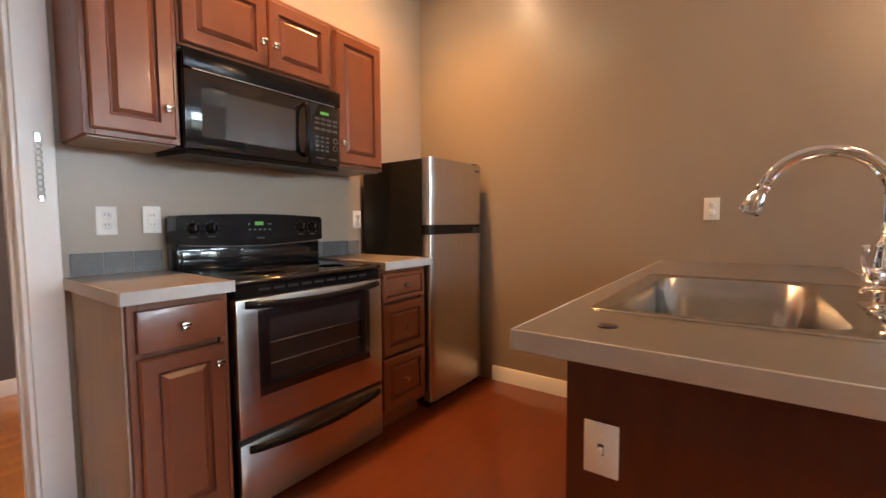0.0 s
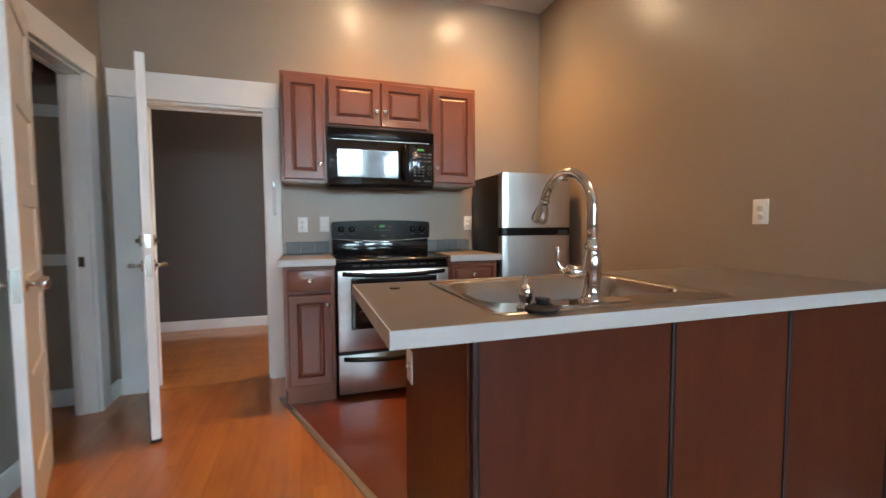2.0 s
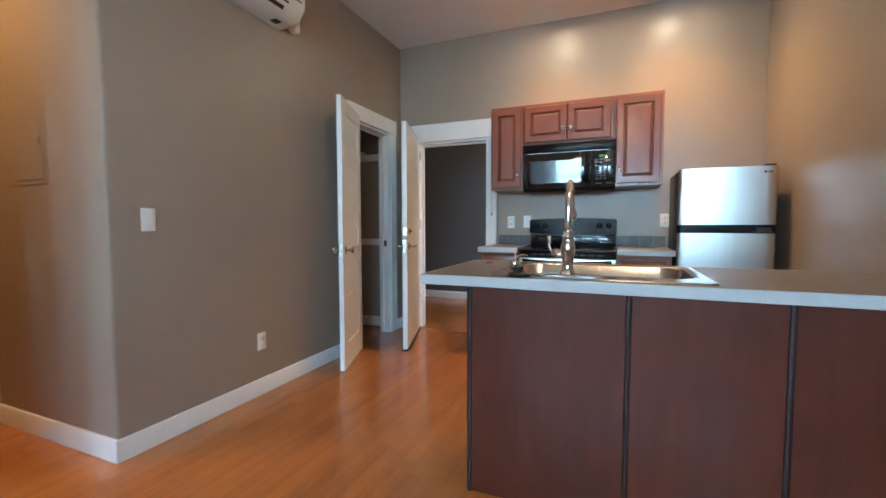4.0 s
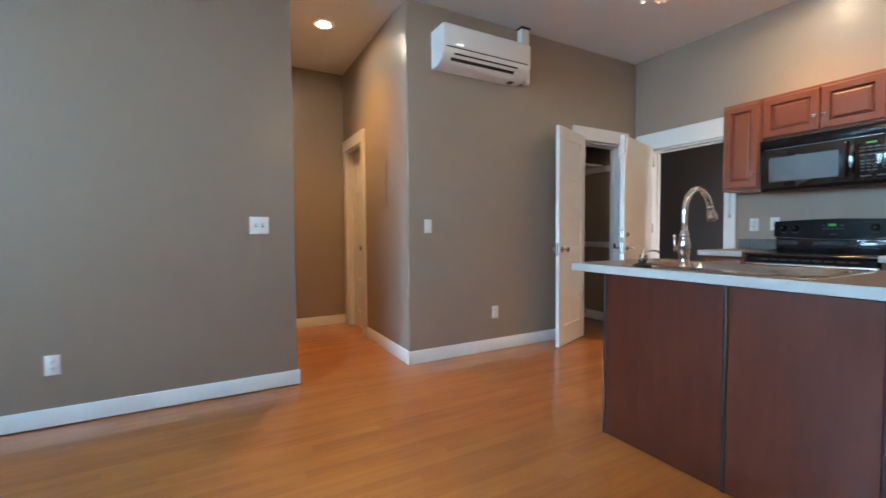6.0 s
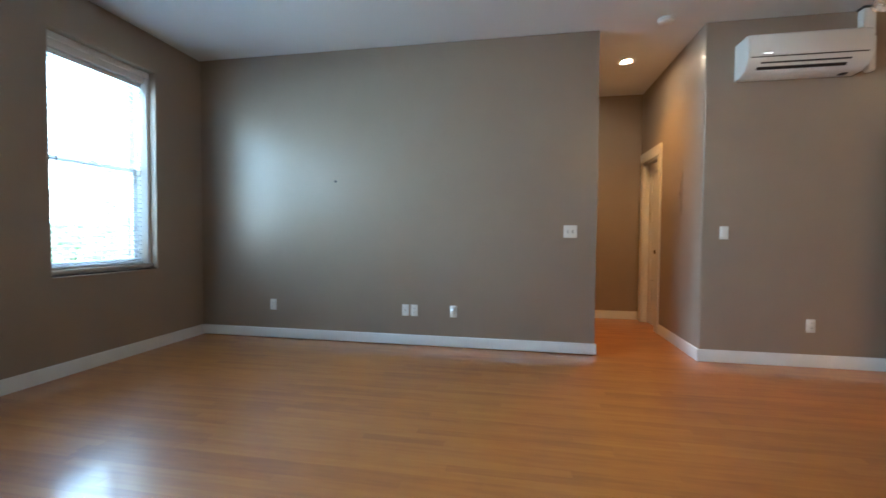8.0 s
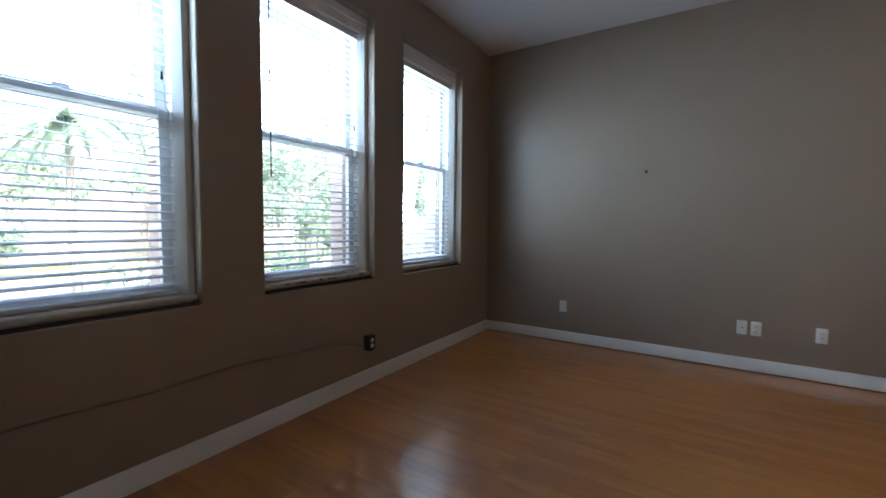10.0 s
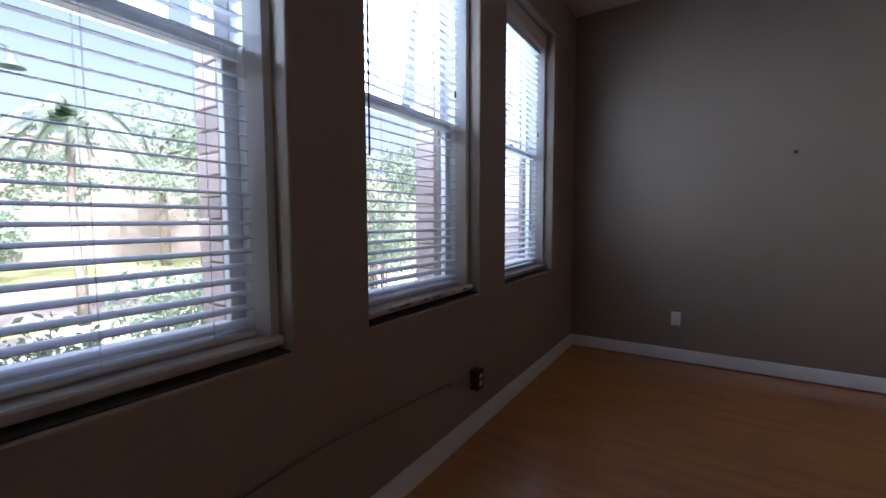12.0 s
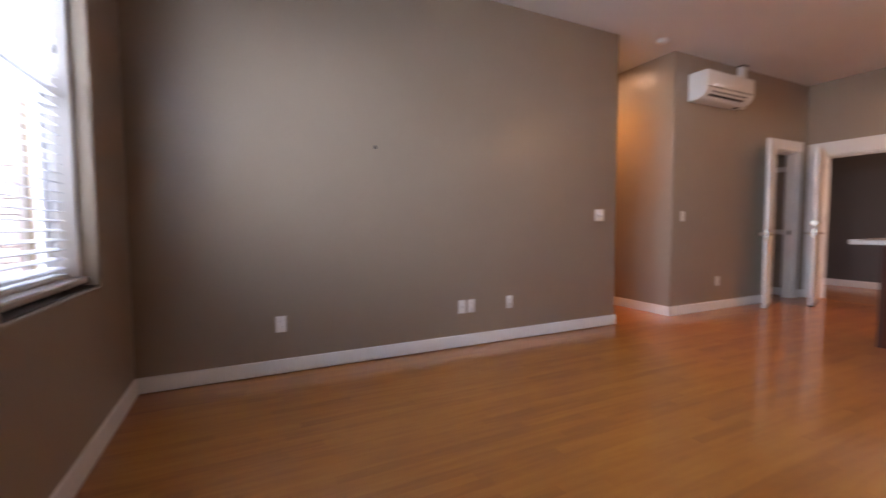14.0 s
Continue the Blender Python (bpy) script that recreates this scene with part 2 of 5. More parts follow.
def lathe(bm, profile, n=20, at=None):
    """A turned shape from (radius, height) pairs, about z, set by the pose at."""
    m = at or Matrix.Identity(4)
    rings = []
    for r, z in profile:
        if r < 1e-5:
            rings.append([bm.verts.new(m @ Vector((0, 0, z)))])
        else:
            rings.append([bm.verts.new(m @ Vector((r * math.cos(2 * math.pi * k / n), r * math.sin(2 * math.pi * k / n), z))) for k in range(n)])
    for p, q in zip(rings, rings[1:]):
        for k in range(n):
            a, b = p[k % len(p)], p[(k + 1) % len(p)]
            c, d = q[(k + 1) % len(q)], q[k % len(q)]
            some = [v for j, v in enumerate((a, b, c, d)) if v not in (a, b, c, d)[:j]]
            if len(some) > 2:
                bm.faces.new(some)
    for ring, flip in ((rings[0], True), (rings[-1], False)):
        if len(ring) > 2:
            bm.faces.new(ring[::-1] if flip else ring)
    return bm


def tube(bm, pts, r, n=10):
    """A round bar along points; r is one radius or one for each point."""
    pts = [Vector(p) for p in pts]
    radii = r if isinstance(r, (list, tuple)) else [r] * len(pts)
    rings, up = [], None
    for k, p in enumerate(pts):
        d = (pts[min(k + 1, len(pts) - 1)] - pts[max(k - 1, 0)]).normalized()
        if up is None:
            up = d.orthogonal().normalized()
        up = (up - d * up.dot(d)).normalized()
        side = d.cross(up)
        rings.append([bm.verts.new(p + radii[k] * (math.cos(2 * math.pi * j / n) * up + math.sin(2 * math.pi * j / n) * side)) for j in range(n)])
    for a, b in zip(rings, rings[1:]):
        for j in range(n):
            bm.faces.new((a[j], a[(j + 1) % n], b[(j + 1) % n], b[j]))
    bm.faces.new(rings[0][::-1])
    bm.faces.new(rings[-1])
    return bm


def extrude_profile(bm, prof, axis, u0, u1):
    """A closed outline drawn across axis and drawn out along it. For axis x the outline is (y, z), for y (x, z), for z (x, y)."""
    def put(p, u):
        return {"x": (u, p[0], p[1]), "y": (p[0], u, p[1]), "z": (p[0], p[1], u)}[axis]
    a, b = [bm.verts.new(put(p, u0)) for p in prof], [bm.verts.new(put(p, u1)) for p in prof]
    for k in range(len(prof)):
        j = (k + 1) % len(prof)
        bm.faces.new((a[k], a[j], b[j], b[k]))
    bm.faces.new(a[::-1])
    bm.faces.new(b)
    bmesh.ops.recalc_face_normals(bm, faces=bm.faces)
    return bm


def part(name, bm, material, parent=None, label="", smooth=True):
    """One bmesh as one mesh object under a thing or a part."""
    if smooth:
        for f in bm.faces:
            f.smooth = True
        for e in bm.edges:
            if len(e.link_faces) == 2 and e.calc_face_angle(0) > radians(38):
                e.smooth = False
    bmesh.ops.recalc_face_normals(bm, faces=bm.faces)
    me = bpy.data.meshes.new(name)
    bm.to_mesh(me)
    bm.free()
    me.materials.append(material)
    ob = new(name, me)
    ob.parent = parent
    return tagged(ob, label)


def thing(name, label, category, m=None, group="", kind=""):
    ob = new(name)
    ob.empty_display_size = 0.1
    ob.matrix_world = m or Matrix.Identity(4)
    return tagged(ob, label, category, group, kind)


def solid_sheet(axis, p0, p1, u0, u1, z0, z1, holes=(), soft=0.0):
    """A wall or slab with real openings. axis: x or y (upright) or z (flat; then u is x and z is y). holes: (u0, u1, z0, z1)."""
    us = sorted({u0, u1, *[h[0] for h in holes], *[h[1] for h in holes]})
    zs = sorted({z0, z1, *[h[2] for h in holes], *[h[3] for h in holes]})
    us, zs = [u for u in us if u0 <= u <= u1], [z for z in zs if z0 <= z <= z1]

    def full(i, j):
        if not (0 <= i < len(us) - 1 and 0 <= j < len(zs) - 1):
            return False
        u, z = (us[i] + us[i + 1]) / 2, (zs[j] + zs[j + 1]) / 2
        return not any(h[0] < u < h[1] and h[2] < z < h[3] for h in holes)

    bm, seen = bmesh.new(), {}

    def vert(p, u, z):
        key = (p, u, z)
        if key not in seen:
            seen[key] = bm.verts.new({"x": (p, u, z), "y": (u, p, z), "z": (u, z, p)}[axis])
        return seen[key]

    for i in range(len(us) - 1):
        for j in range(len(zs) - 1):
            if not full(i, j):
                continue
            a, b, c, d = us[i], us[i + 1], zs[j], zs[j + 1]
            for p in (p0, p1):
                bm.faces.new([vert(p, a, c), vert(p, b, c), vert(p, b, d), vert(p, a, d)])
            for (di, dj), ends in (((-1, 0), ((a, c), (a, d))), ((1, 0), ((b, c), (b, d))), ((0, -1), ((a, c), (b, c))), ((0, 1), ((a, d), (b, d)))):
                if not full(i + di, j + dj):
                    (ua, za), (ub, zb) = ends
                    bm.faces.new([vert(p0, ua, za), vert(p0, ub, zb), vert(p1, ub, zb), vert(p1, ua, za)])
    bmesh.ops.recalc_face_normals(bm, faces=bm.faces)
    if soft:
        k = {"x": 0, "y": 1, "z": 2}[axis]
        edges = [e for e in bm.edges if all(abs(v.co[k] - p0) < 1e-5 for v in e.verts) and e.calc_face_angle(0) > 1.0]
        bmesh.ops.bevel(bm, geom=edges, offset=soft, segments=3, profile=0.5, affect="EDGES")
    return bm


def structure(name, bm, material, label, category):
    return tagged(part(name, bm, material), label, category, kind="structure")

# ---- the rooms ----
CEIL_Z, KY, EX, AX, LX, SY = 2.99, 2.41, 2.955, -0.270, -0.268, -5.48
HALL_N, HALL_S, HALL_W, DIN_Y, FAR_X, BACK_Y = -0.442, -1.331, -2.15, -1.322, 5.2, 4.26
WZ0, WZ1 = 0.770, 2.640

structure("wall_north", solid_sheet("y", KY, KY + 0.13, AX - 0.12, EX + 0.12, 0, CEIL_Z, [(-0.075, 0.702, -1, 1.985)]), PAINT, "taupe painted kitchen wall with a doorway", "wall")
structure("wall_east", solid_sheet("x", EX, EX + 0.12, DIN_Y, KY, 0, CEIL_Z, (), 0.006), PAINT, "taupe painted wall beside the peninsula", "wall")
structure("wall_dining", solid_sheet("y", DIN_Y, DIN_Y + 0.12, EX + 0.12, FAR_X + 0.12, 0, CEIL_Z), PAINT, "taupe painted wall facing the windows", "wall")
structure("wall_far_east", solid_sheet("x", FAR_X, FAR_X + 0.12, SY, DIN_Y, 0, CEIL_Z), PAINT, "plain taupe painted end wall", "wall")
structure("wall_south", solid_sheet("y", SY, SY - 0.26, LX - 0.12, FAR_X + 0.12, 0, CEIL_Z, [(a, b, WZ0, WZ1) for a, b in WINDOWS], 0.014), PAINT, "taupe painted outside wall with three tall window recesses", "wall")
structure("wall_west", solid_sheet("x", LX, LX - 0.12, SY, HALL_S, 0, CEIL_Z, (), 0.005), PAINT, "long taupe painted living room wall", "wall")
structure("wall_hall_south", solid_sheet("y", HALL_S, HALL_S - 0.12, HALL_W, LX - 0.12, 0, CEIL_Z), PAINT, "taupe painted hallway wall", "wall")
structure("wall_hall_end", solid_sheet("x", HALL_W, HALL_W - 0.12, HALL_S - 0.12, HALL_N + 0.12, 0, CEIL_Z), PAINT, "taupe painted wall at the end of the hallway", "wall")
structure("wall_hall_north", solid_sheet("y", HALL_N, HALL_N + 0.12, HALL_W, AX - 0.12, 0, CEIL_Z, [(-2.01, -1.44, -1, 2.055)]), PAINT, "taupe painted hallway wall with a door", "wall")
structure("wall_closet_side", solid_sheet("x", AX, AX - 0.12, HALL_N, KY, 0, CEIL_Z, [(1.52, 2.15, -1, 2.05)], 0.016), PAINT, "taupe painted wall with a closet doorway", "wall")
structure("closet_back_wall", solid_sheet("x", -1.06, -1.14, 1.22, 2.405, 0, CEIL_Z), PAINT, "taupe painted back wall of the closet", "wall")
structure("closet_north_wall", solid_sheet("y", 2.32, 2.40, -1.06, AX - 0.12, 0, CEIL_Z), PAINT, "taupe painted side wall of the closet", "wall")
structure("closet_south_wall", solid_sheet("y", 1.30, 1.22, -1.06, AX - 0.12, 0, CEIL_Z), PAINT, "taupe painted side wall of the closet", "wall")
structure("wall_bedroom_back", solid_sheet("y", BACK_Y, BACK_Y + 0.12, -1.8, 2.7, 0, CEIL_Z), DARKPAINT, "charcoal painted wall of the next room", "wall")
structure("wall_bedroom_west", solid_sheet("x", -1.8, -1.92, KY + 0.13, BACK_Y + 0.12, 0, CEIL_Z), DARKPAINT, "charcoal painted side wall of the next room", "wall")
# Opening is unseen and added, so the lamp outside it can light the room.
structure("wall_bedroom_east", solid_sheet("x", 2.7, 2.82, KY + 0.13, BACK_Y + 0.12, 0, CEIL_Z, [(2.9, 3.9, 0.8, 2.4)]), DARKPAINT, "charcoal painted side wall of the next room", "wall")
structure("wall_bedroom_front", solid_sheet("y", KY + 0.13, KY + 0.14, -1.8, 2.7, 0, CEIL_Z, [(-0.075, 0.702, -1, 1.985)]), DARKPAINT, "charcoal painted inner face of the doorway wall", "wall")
CANS = [(1.37, 1.90), (2.29, 1.92), (-1.02, -0.92)]
structure("ceiling", solid_sheet("z", CEIL_Z, CEIL_Z + 0.15, -2.4, 5.4, -5.8, 4.4, [(x - 0.065, x + 0.065, y - 0.065, y + 0.065) for x, y in CANS]), CEIL, "white painted flat ceiling", "ceiling")
floor = structure("floor", cube((-2.4, -5.75, -0.2), (5.4, 4.4, -0.014)), OAK, "honey-coloured narrow strip oak floor", "floor")


def baseboard(axis, plane, side, u0, u1, foot=0.001):
    """A white skirting board with an eased top edge, standing off the wall on one side."""
    t = 0.015 * side
    prof = [(plane, foot), (plane + t, foot), (plane + t, 0.092), (plane + t * 0.55, 0.106), (plane, 0.108)]
    structure("baseboard", extrude_profile(bmesh.new(), prof, "x" if axis == "y" else "y", u0, u1), TRIM, "white painted wooden baseboard", "baseboard")


for row in (("y", KY, -1, AX, -0.245), ("x", EX, -1, DIN_Y - 0.015, -0.032), ("x", EX, -1, 0.67, 1.76), ("y", DIN_Y, -1, EX, FAR_X),
            ("x", FAR_X, -1, SY, DIN_Y - 0.015), ("y", SY, 1, LX, FAR_X), ("x", LX, 1, SY + 0.015, HALL_S + 0.015, 0.009), ("y", HALL_S, 1, HALL_W, LX),
            ("x", HALL_W, 1, HALL_S + 0.015, HALL_N), ("y", HALL_N, -1, -1.335, AX), ("x", AX, 1, HALL_N - 0.015, 1.41), ("x", AX, 1, 2.26, KY - 0.015),
            ("x", -1.06, 1, 1.30, 2.32), ("y", 2.32, -1, -1.045, AX - 0.12), ("y", BACK_Y, -1, -1.8, 2.7)):
    baseboard(*row)


# ---- door frames and doors ----
def door_frame(name, axis, plane, side, depth, u0, u1, top, w0, w1, head, label):
    """Jambs through the wall, flat side casings and a deeper head board; side: which way the casing faces."""
    th = thing(name, label, "door frame", kind="structure")

    def slab(n, ua, ub, pa, pb, za, zb, bev=0.003):
        a, b = ((ua, pa, za), (ub, pb, zb)) if axis == "y" else ((pa, ua, za), (pb, ub, zb))
        part(n, cube(a, b, bev), TRIM, th)
    back, out = plane - side * depth, plane + side * 0.022
    slab("jamb", u0, u0 + 0.02, back, plane + side * 0.002, 0, top)
    slab("jamb", u1 - 0.02, u1, back, plane + side * 0.002, 0, top)
    slab("head_jamb", u0 + 0.02, u1 - 0.02, back, plane + side * 0.002, top - 0.02, top)
    stop = plane - side * depth * 0.55
    slab("door_stop", u0 + 0.02, u0 + 0.032, stop, stop - side * 0.035, 0, top - 0.02, 0.002)
    slab("door_stop", u1 - 0.032, u1 - 0.02, stop, stop - side * 0.035, 0, top - 0.02, 0.002)
    slab("door_stop", u0 + 0.032, u1 - 0.032, stop, stop - side * 0.035, top - 0.032, top - 0.02, 0.002)
    slab("casing", u0 - w0, u0 + 0.006, plane, out, 0, top)
    slab("casing", u1 - 0.006, u1 + w1, plane, out, 0, top)
    slab("head_casing", u0 - w0 - 0.004, u1 + w1 + 0.004, plane, out + side * 0.006, top, top + head)
    return th


door_frame("door_frame_1", "y", KY, -1, 0.14, -0.075, 0.702, 1.985, 0.165, 0.093, 0.180, "wide white painted casing round the next room's doorway")
closet_frame = door_frame("door_frame_2", "x", AX, 1, 0.12, 1.52, 2.15, 2.05, 0.108, 0.105, 0.138, "white painted casing round the open closet doorway")
part("strike_plate", cube((AX - 0.062, 2.126, 0.90), (AX - 0.03, 2.1295, 0.96), 0.002), NICKEL, closet_frame, "nickel strike plate")
door_frame("door_frame_3", "y", HALL_N, -1, 0.12, -2.01, -1.44, 2.055, 0.10, 0.10, 0.125, "white painted casing round the hallway door")


def lever(bm, x, y, z, side, length):
    tube(bm, [(x, y, z), (x, y + side * 0.05, z)], 0.010, 10)
    tube(bm, [(x, y + side * 0.05, z), (x - length * 0.5, y + side * 0.052, z), (x - length, y + side * 0.046, z + 0.002)], [0.009, 0.008, 0.007], 10)
    return bm


def knob_set(th, x, z, thick, parent):
    for side in (-1, 1):
        at = Matrix.Translation((x, side * thick / 2, z)) @ Matrix.Rotation(radians(-90 * side), 4, "X")
        part("knob", lathe(bmesh.new(), [(0.0, 0), (0.032, 0), (0.032, 0.004), (0.012, 0.010), (0.010, 0.030), (0.022, 0.040), (0.028, 0.052), (0.024, 0.064), (0.0, 0.068)], 18, at), NICKEL, parent, "satin nickel door knob")


def panel_door(name, m, w, h, thick, panels, label):
    """A hinged leaf along +x from its hinge; panels: how many recessed fields, one above another."""
    th = thing(name, label, "door", m, kind="structure")
    rail, stile = 0.10, 0.10
    leaf = bmesh.new()
    box(leaf, (0, -thick / 2, 0.008), (stile, thick / 2, h), 0.0025)
    box(leaf, (w - stile, -thick / 2, 0.008), (w, thick / 2, h), 0.0025)
    field = (h - 0.20 - 0.11 - rail * (panels - 1)) / panels
    zs, z = [], 0.20
    box(leaf, (stile, -thick / 2, 0.008), (w - stile, thick / 2, 0.20), 0.0025)
    for k in range(panels):
        zs.append((z, z + field))
        z += field
        box(leaf, (stile, -thick / 2, z), (w - stile, thick / 2, z + rail if k < panels - 1 else h), 0.0025)
        z += rail
    part("leaf", leaf, TRIM, th)
    for a, b in zs:
        part("panel", cube((stile - 0.004, -0.008, a - 0.004), (w - stile + 0.004, 0.008, b + 0.004), 0.004), TRIM, th)
    return th


ang = math.degrees(math.atan2(0.955 - 1.535, -0.012 + 0.235))
door1 = panel_door("door_1", pose(-0.235, 1.535, 0, 0, 0, ang), 0.615, 2.080, 0.036, 5, "white painted five-panel closet door standing open")
knob_set(door1, 0.615 - 0.065, 0.93, 0.036, door1)
part("latch_plate", cube((0.6145, -0.012, 0.87), (0.6165, 0.012, 0.99), 0.0008), NICKEL, door1, "satin nickel latch plate")
for z in (0.25, 1.03, 1.85):
    part("hinge", lathe(bmesh.new(), [(0, 0), (0.006, 0), (0.006, 0.09), (0, 0.09)], 10, pose(-0.006, 0.018, z)), NICKEL, door1, "nickel hinge barrel")

ang = math.degrees(math.atan2(1.585 - 2.395, 0.195 + 0.068))
door2 = thing("door_2", "white painted slab entry door swung open into the kitchen", "door", pose(-0.068, 2.395, 0, 0, 0, ang), kind="structure")
part("leaf", cube((0.005, -0.022, 0.018), (0.845, 0.022, 2.010), 0.003), TRIM, door2)
part("door_sweep", cube((0.01, -0.026, 0.004), (0.845, 0.026, 0.030), 0.003), RUBBER, door2, "dark rubber door sweep")
part("lock_plate", cube((0.8445, -0.014, 0.88), (0.8465, 0.014, 0.99), 0.0008), NICKEL, door2, "nickel lock plate")
part("lock_plate", cube((0.8445, -0.014, 1.03), (0.8465, 0.014, 1.10), 0.0008), NICKEL, door2, "nickel deadbolt plate")
for side in (-1, 1):
    turn = Matrix.Rotation(radians(-90 * side), 4, "X")
    part("rose", lathe(bmesh.new(), [(0, 0), (0.032, 0), (0.032, 0.006), (0.026, 0.010), (0, 0.010)], 18, Matrix.Translation((0.780, side * 0.022, 0.935)) @ turn), NICKEL, door2)
    part("lever_handle", lever(bmesh.new(), 0.780, side * 0.03, 0.935, side, 0.115), NICKEL, door2, "satin nickel lever handle")
    part("deadbolt", lathe(bmesh.new(), [(0, 0), (0.031, 0), (0.029, 0.012), (0.012, 0.014), (0.010, 0.030), (0, 0.031)], 18, Matrix.Translation((0.780, side * 0.022, 1.065)) @ turn), NICKEL, door2, "nickel deadbolt")
for z in (0.28, 1.08, 1.80):
    part("hinge", lathe(bmesh.new(), [(0, 0), (0.007, 0), (0.007, 0.10), (0, 0.10)], 10, pose(-0.002, 0.026, z)), NICKEL, door2, "nickel hinge barrel")

door3 = panel_door("door_3", pose(-1.988, HALL_N + 0.075, 0), 0.514, 2.03, 0.036, 5, "white painted closed hallway door")
knob_set(door3, 0.455, 0.93, 0.036, door3)

shelf = thing("closet_shelf", "white painted closet shelf on wall cleats", "shelf")
part("board", cube((-1.058, 1.302, 1.885), (-0.66, 2.318, 1.905), 0.002), TRIM, shelf)
for z in (1.815, 0.90):
    part("cleat", cube((-1.058, 2.299, z), (-0.40, 2.3195, z + 0.07), 0.002), TRIM, shelf)
    part("cleat", cube((-1.058, 1.304, z), (-1.038, 2.299, z + 0.07), 0.002), TRIM, shelf)

# chain of the door guard on the kitchen doorway's casing
guard = thing("door_chain", "small white door chain on the doorway casing", "door chain", pose(0.748, KY - 0.023, 1.22))
part("track", cube((-0.010, -0.006, 0.205), (0.010, 0.0, 0.245), 0.002), STEEL, guard)
for k in range(9):
    part("link", tube(bmesh.new(), [(0.0085 * math.cos(a), -0.006 - 0.002 * (k % 2), 0.196 - 0.0225 * k + 0.014 * math.sin(a)) for a in [2 * math.pi * j / 8 for j in range(9)]], 0.0024, 6), STEEL, guard)
part("end_plate", cube((-0.008, -0.006, -0.005), (0.008, 0.0, 0.018), 0.002), NICKEL, guard)


# ---- windows and blinds ----
def window_unit(k, x0, x1):
    th = thing("window_%d" % k, "tall white double-hung window in a deep plastered recess", "window", kind="structure")
    fy, by = SY - 0.075, SY - 0.20           # front and back of the wooden lining
    xi0, xi1 = x0 + 0.055, x1 - 0.055
    for a, b in ((x0, xi0), (xi1, x1)):
        bm = bmesh.new()
        s = 1 if a == x0 else -1
        outer = a if s == 1 else b
        extrude_profile(bm, [(outer, fy), (outer + s * 0.03, fy), (outer + s * 0.034, fy - 0.006), (outer + s * 0.05, fy - 0.05), (outer + s * 0.055, fy - 0.056), (outer + s * 0.055, by), (outer, by)], "z", WZ0 + 0.05, WZ1)
        part("window_frame", bm, TRIM, th)
    part("window_frame", cube((xi0, fy - 0.004, WZ1 - 0.115), (xi1, by, WZ1), 0.004), TRIM, th)
    part("window_frame", cube((x0 + 0.01, fy + 0.008, WZ1 - 0.055), (x1 - 0.01, fy - 0.004, WZ1 - 0.002), 0.004), TRIM, th)
    bm = bmesh.new()
    yn = fy + 0.030
    nose = [(by, WZ0 + 0.002), (fy - 0.01, WZ0 + 0.002), (fy - 0.01, WZ0 + 0.022), (yn - 0.004, WZ0 + 0.022), (yn, WZ0 + 0.030), (yn, WZ0 + 0.042), (yn - 0.006, WZ0 + 0.049), (by, WZ0 + 0.049)]
    extrude_profile(bm, nose, "x", x0 + 0.006, x1 - 0.006)
    # Strip coloured dark in place of the shade below the sill nose.
    part("sill_shade_strip", cube((x0 + 0.004, SY - 0.014, WZ0 + 0.0005), (x1 - 0.004, fy - 0.012, WZ0 + 0.006), 0.001), SHADE_PLATE, th, "dark strip painted as shade under the sill")
    sill = part("window_sill", bm, OLDTRIM, th, "worn white painted sill with chipped edge")
    chips, cx = random.Random(40 + k), x0 + 0.06
    while k == 2 and cx < x1 - 0.12:
        w, z0 = chips.uniform(0.02, 0.09), WZ0 + 0.0305 + chips.uniform(0.0, 0.003)
        outline = [(cx + w * j / 5, yn, z0 + chips.uniform(0.004, 0.0095)) for j in range(6)]
        bm = bmesh.new()
        low = [bm.verts.new((x, yn + 0.0006, z0)) for x, _, _ in outline]
        high = [bm.verts.new((x, yn + 0.0006, z)) for x, _, z in outline]
        for j in range(5):
            bm.faces.new((low[j], low[j + 1], high[j + 1], high[j]))
        part("chipped_patch", bm, CHIP, sill, "bare wood where the paint has flaked", smooth=False)
        cx += w + chips.uniform(0.03, 0.16)
    part("sill_stop", cube((xi0, fy - 0.035, WZ0 + 0.049), (xi1, fy - 0.052, WZ0 + 0.068), 0.003), OLDTRIM, th)
    zm = 1.70
    for name, y, za, zb, rail in (("lower_sash", SY - 0.165, WZ0 + 0.052, zm + 0.02, 0.05), ("upper_sash", SY - 0.200, zm - 0.02, WZ1 - 0.115, 0.04)):
        bm = bmesh.new()
        for a, b, c, d in ((xi0, xi0 + 0.048, za, zb), (xi1 - 0.048, xi1, za, zb), (xi0 + 0.048, xi1 - 0.048, za, za + rail), (xi0 + 0.048, xi1 - 0.048, zb - 0.04, zb)):
            box(bm, (a, y, c), (b, y - 0.032, d), 0.003)
        sash = part(name, bm, VINYL, th, "white vinyl sash")
        pane = part("pane", cube((xi0 + 0.045, y - 0.014, za + rail - 0.003), (xi1 - 0.045, y - 0.018, zb - 0.037)), PANE, sash, "clear glass pane")
        pane.visible_shadow = False
    lock = bmesh.new()
    box(lock, ((xi0 + xi1) / 2 - 0.03, SY - 0.165, zm + 0.02), ((xi0 + xi1) / 2 + 0.03, SY - 0.19, zm + 0.034), 0.004, 2)
    part("sash_lock", lock, VINYL, th)
    return th


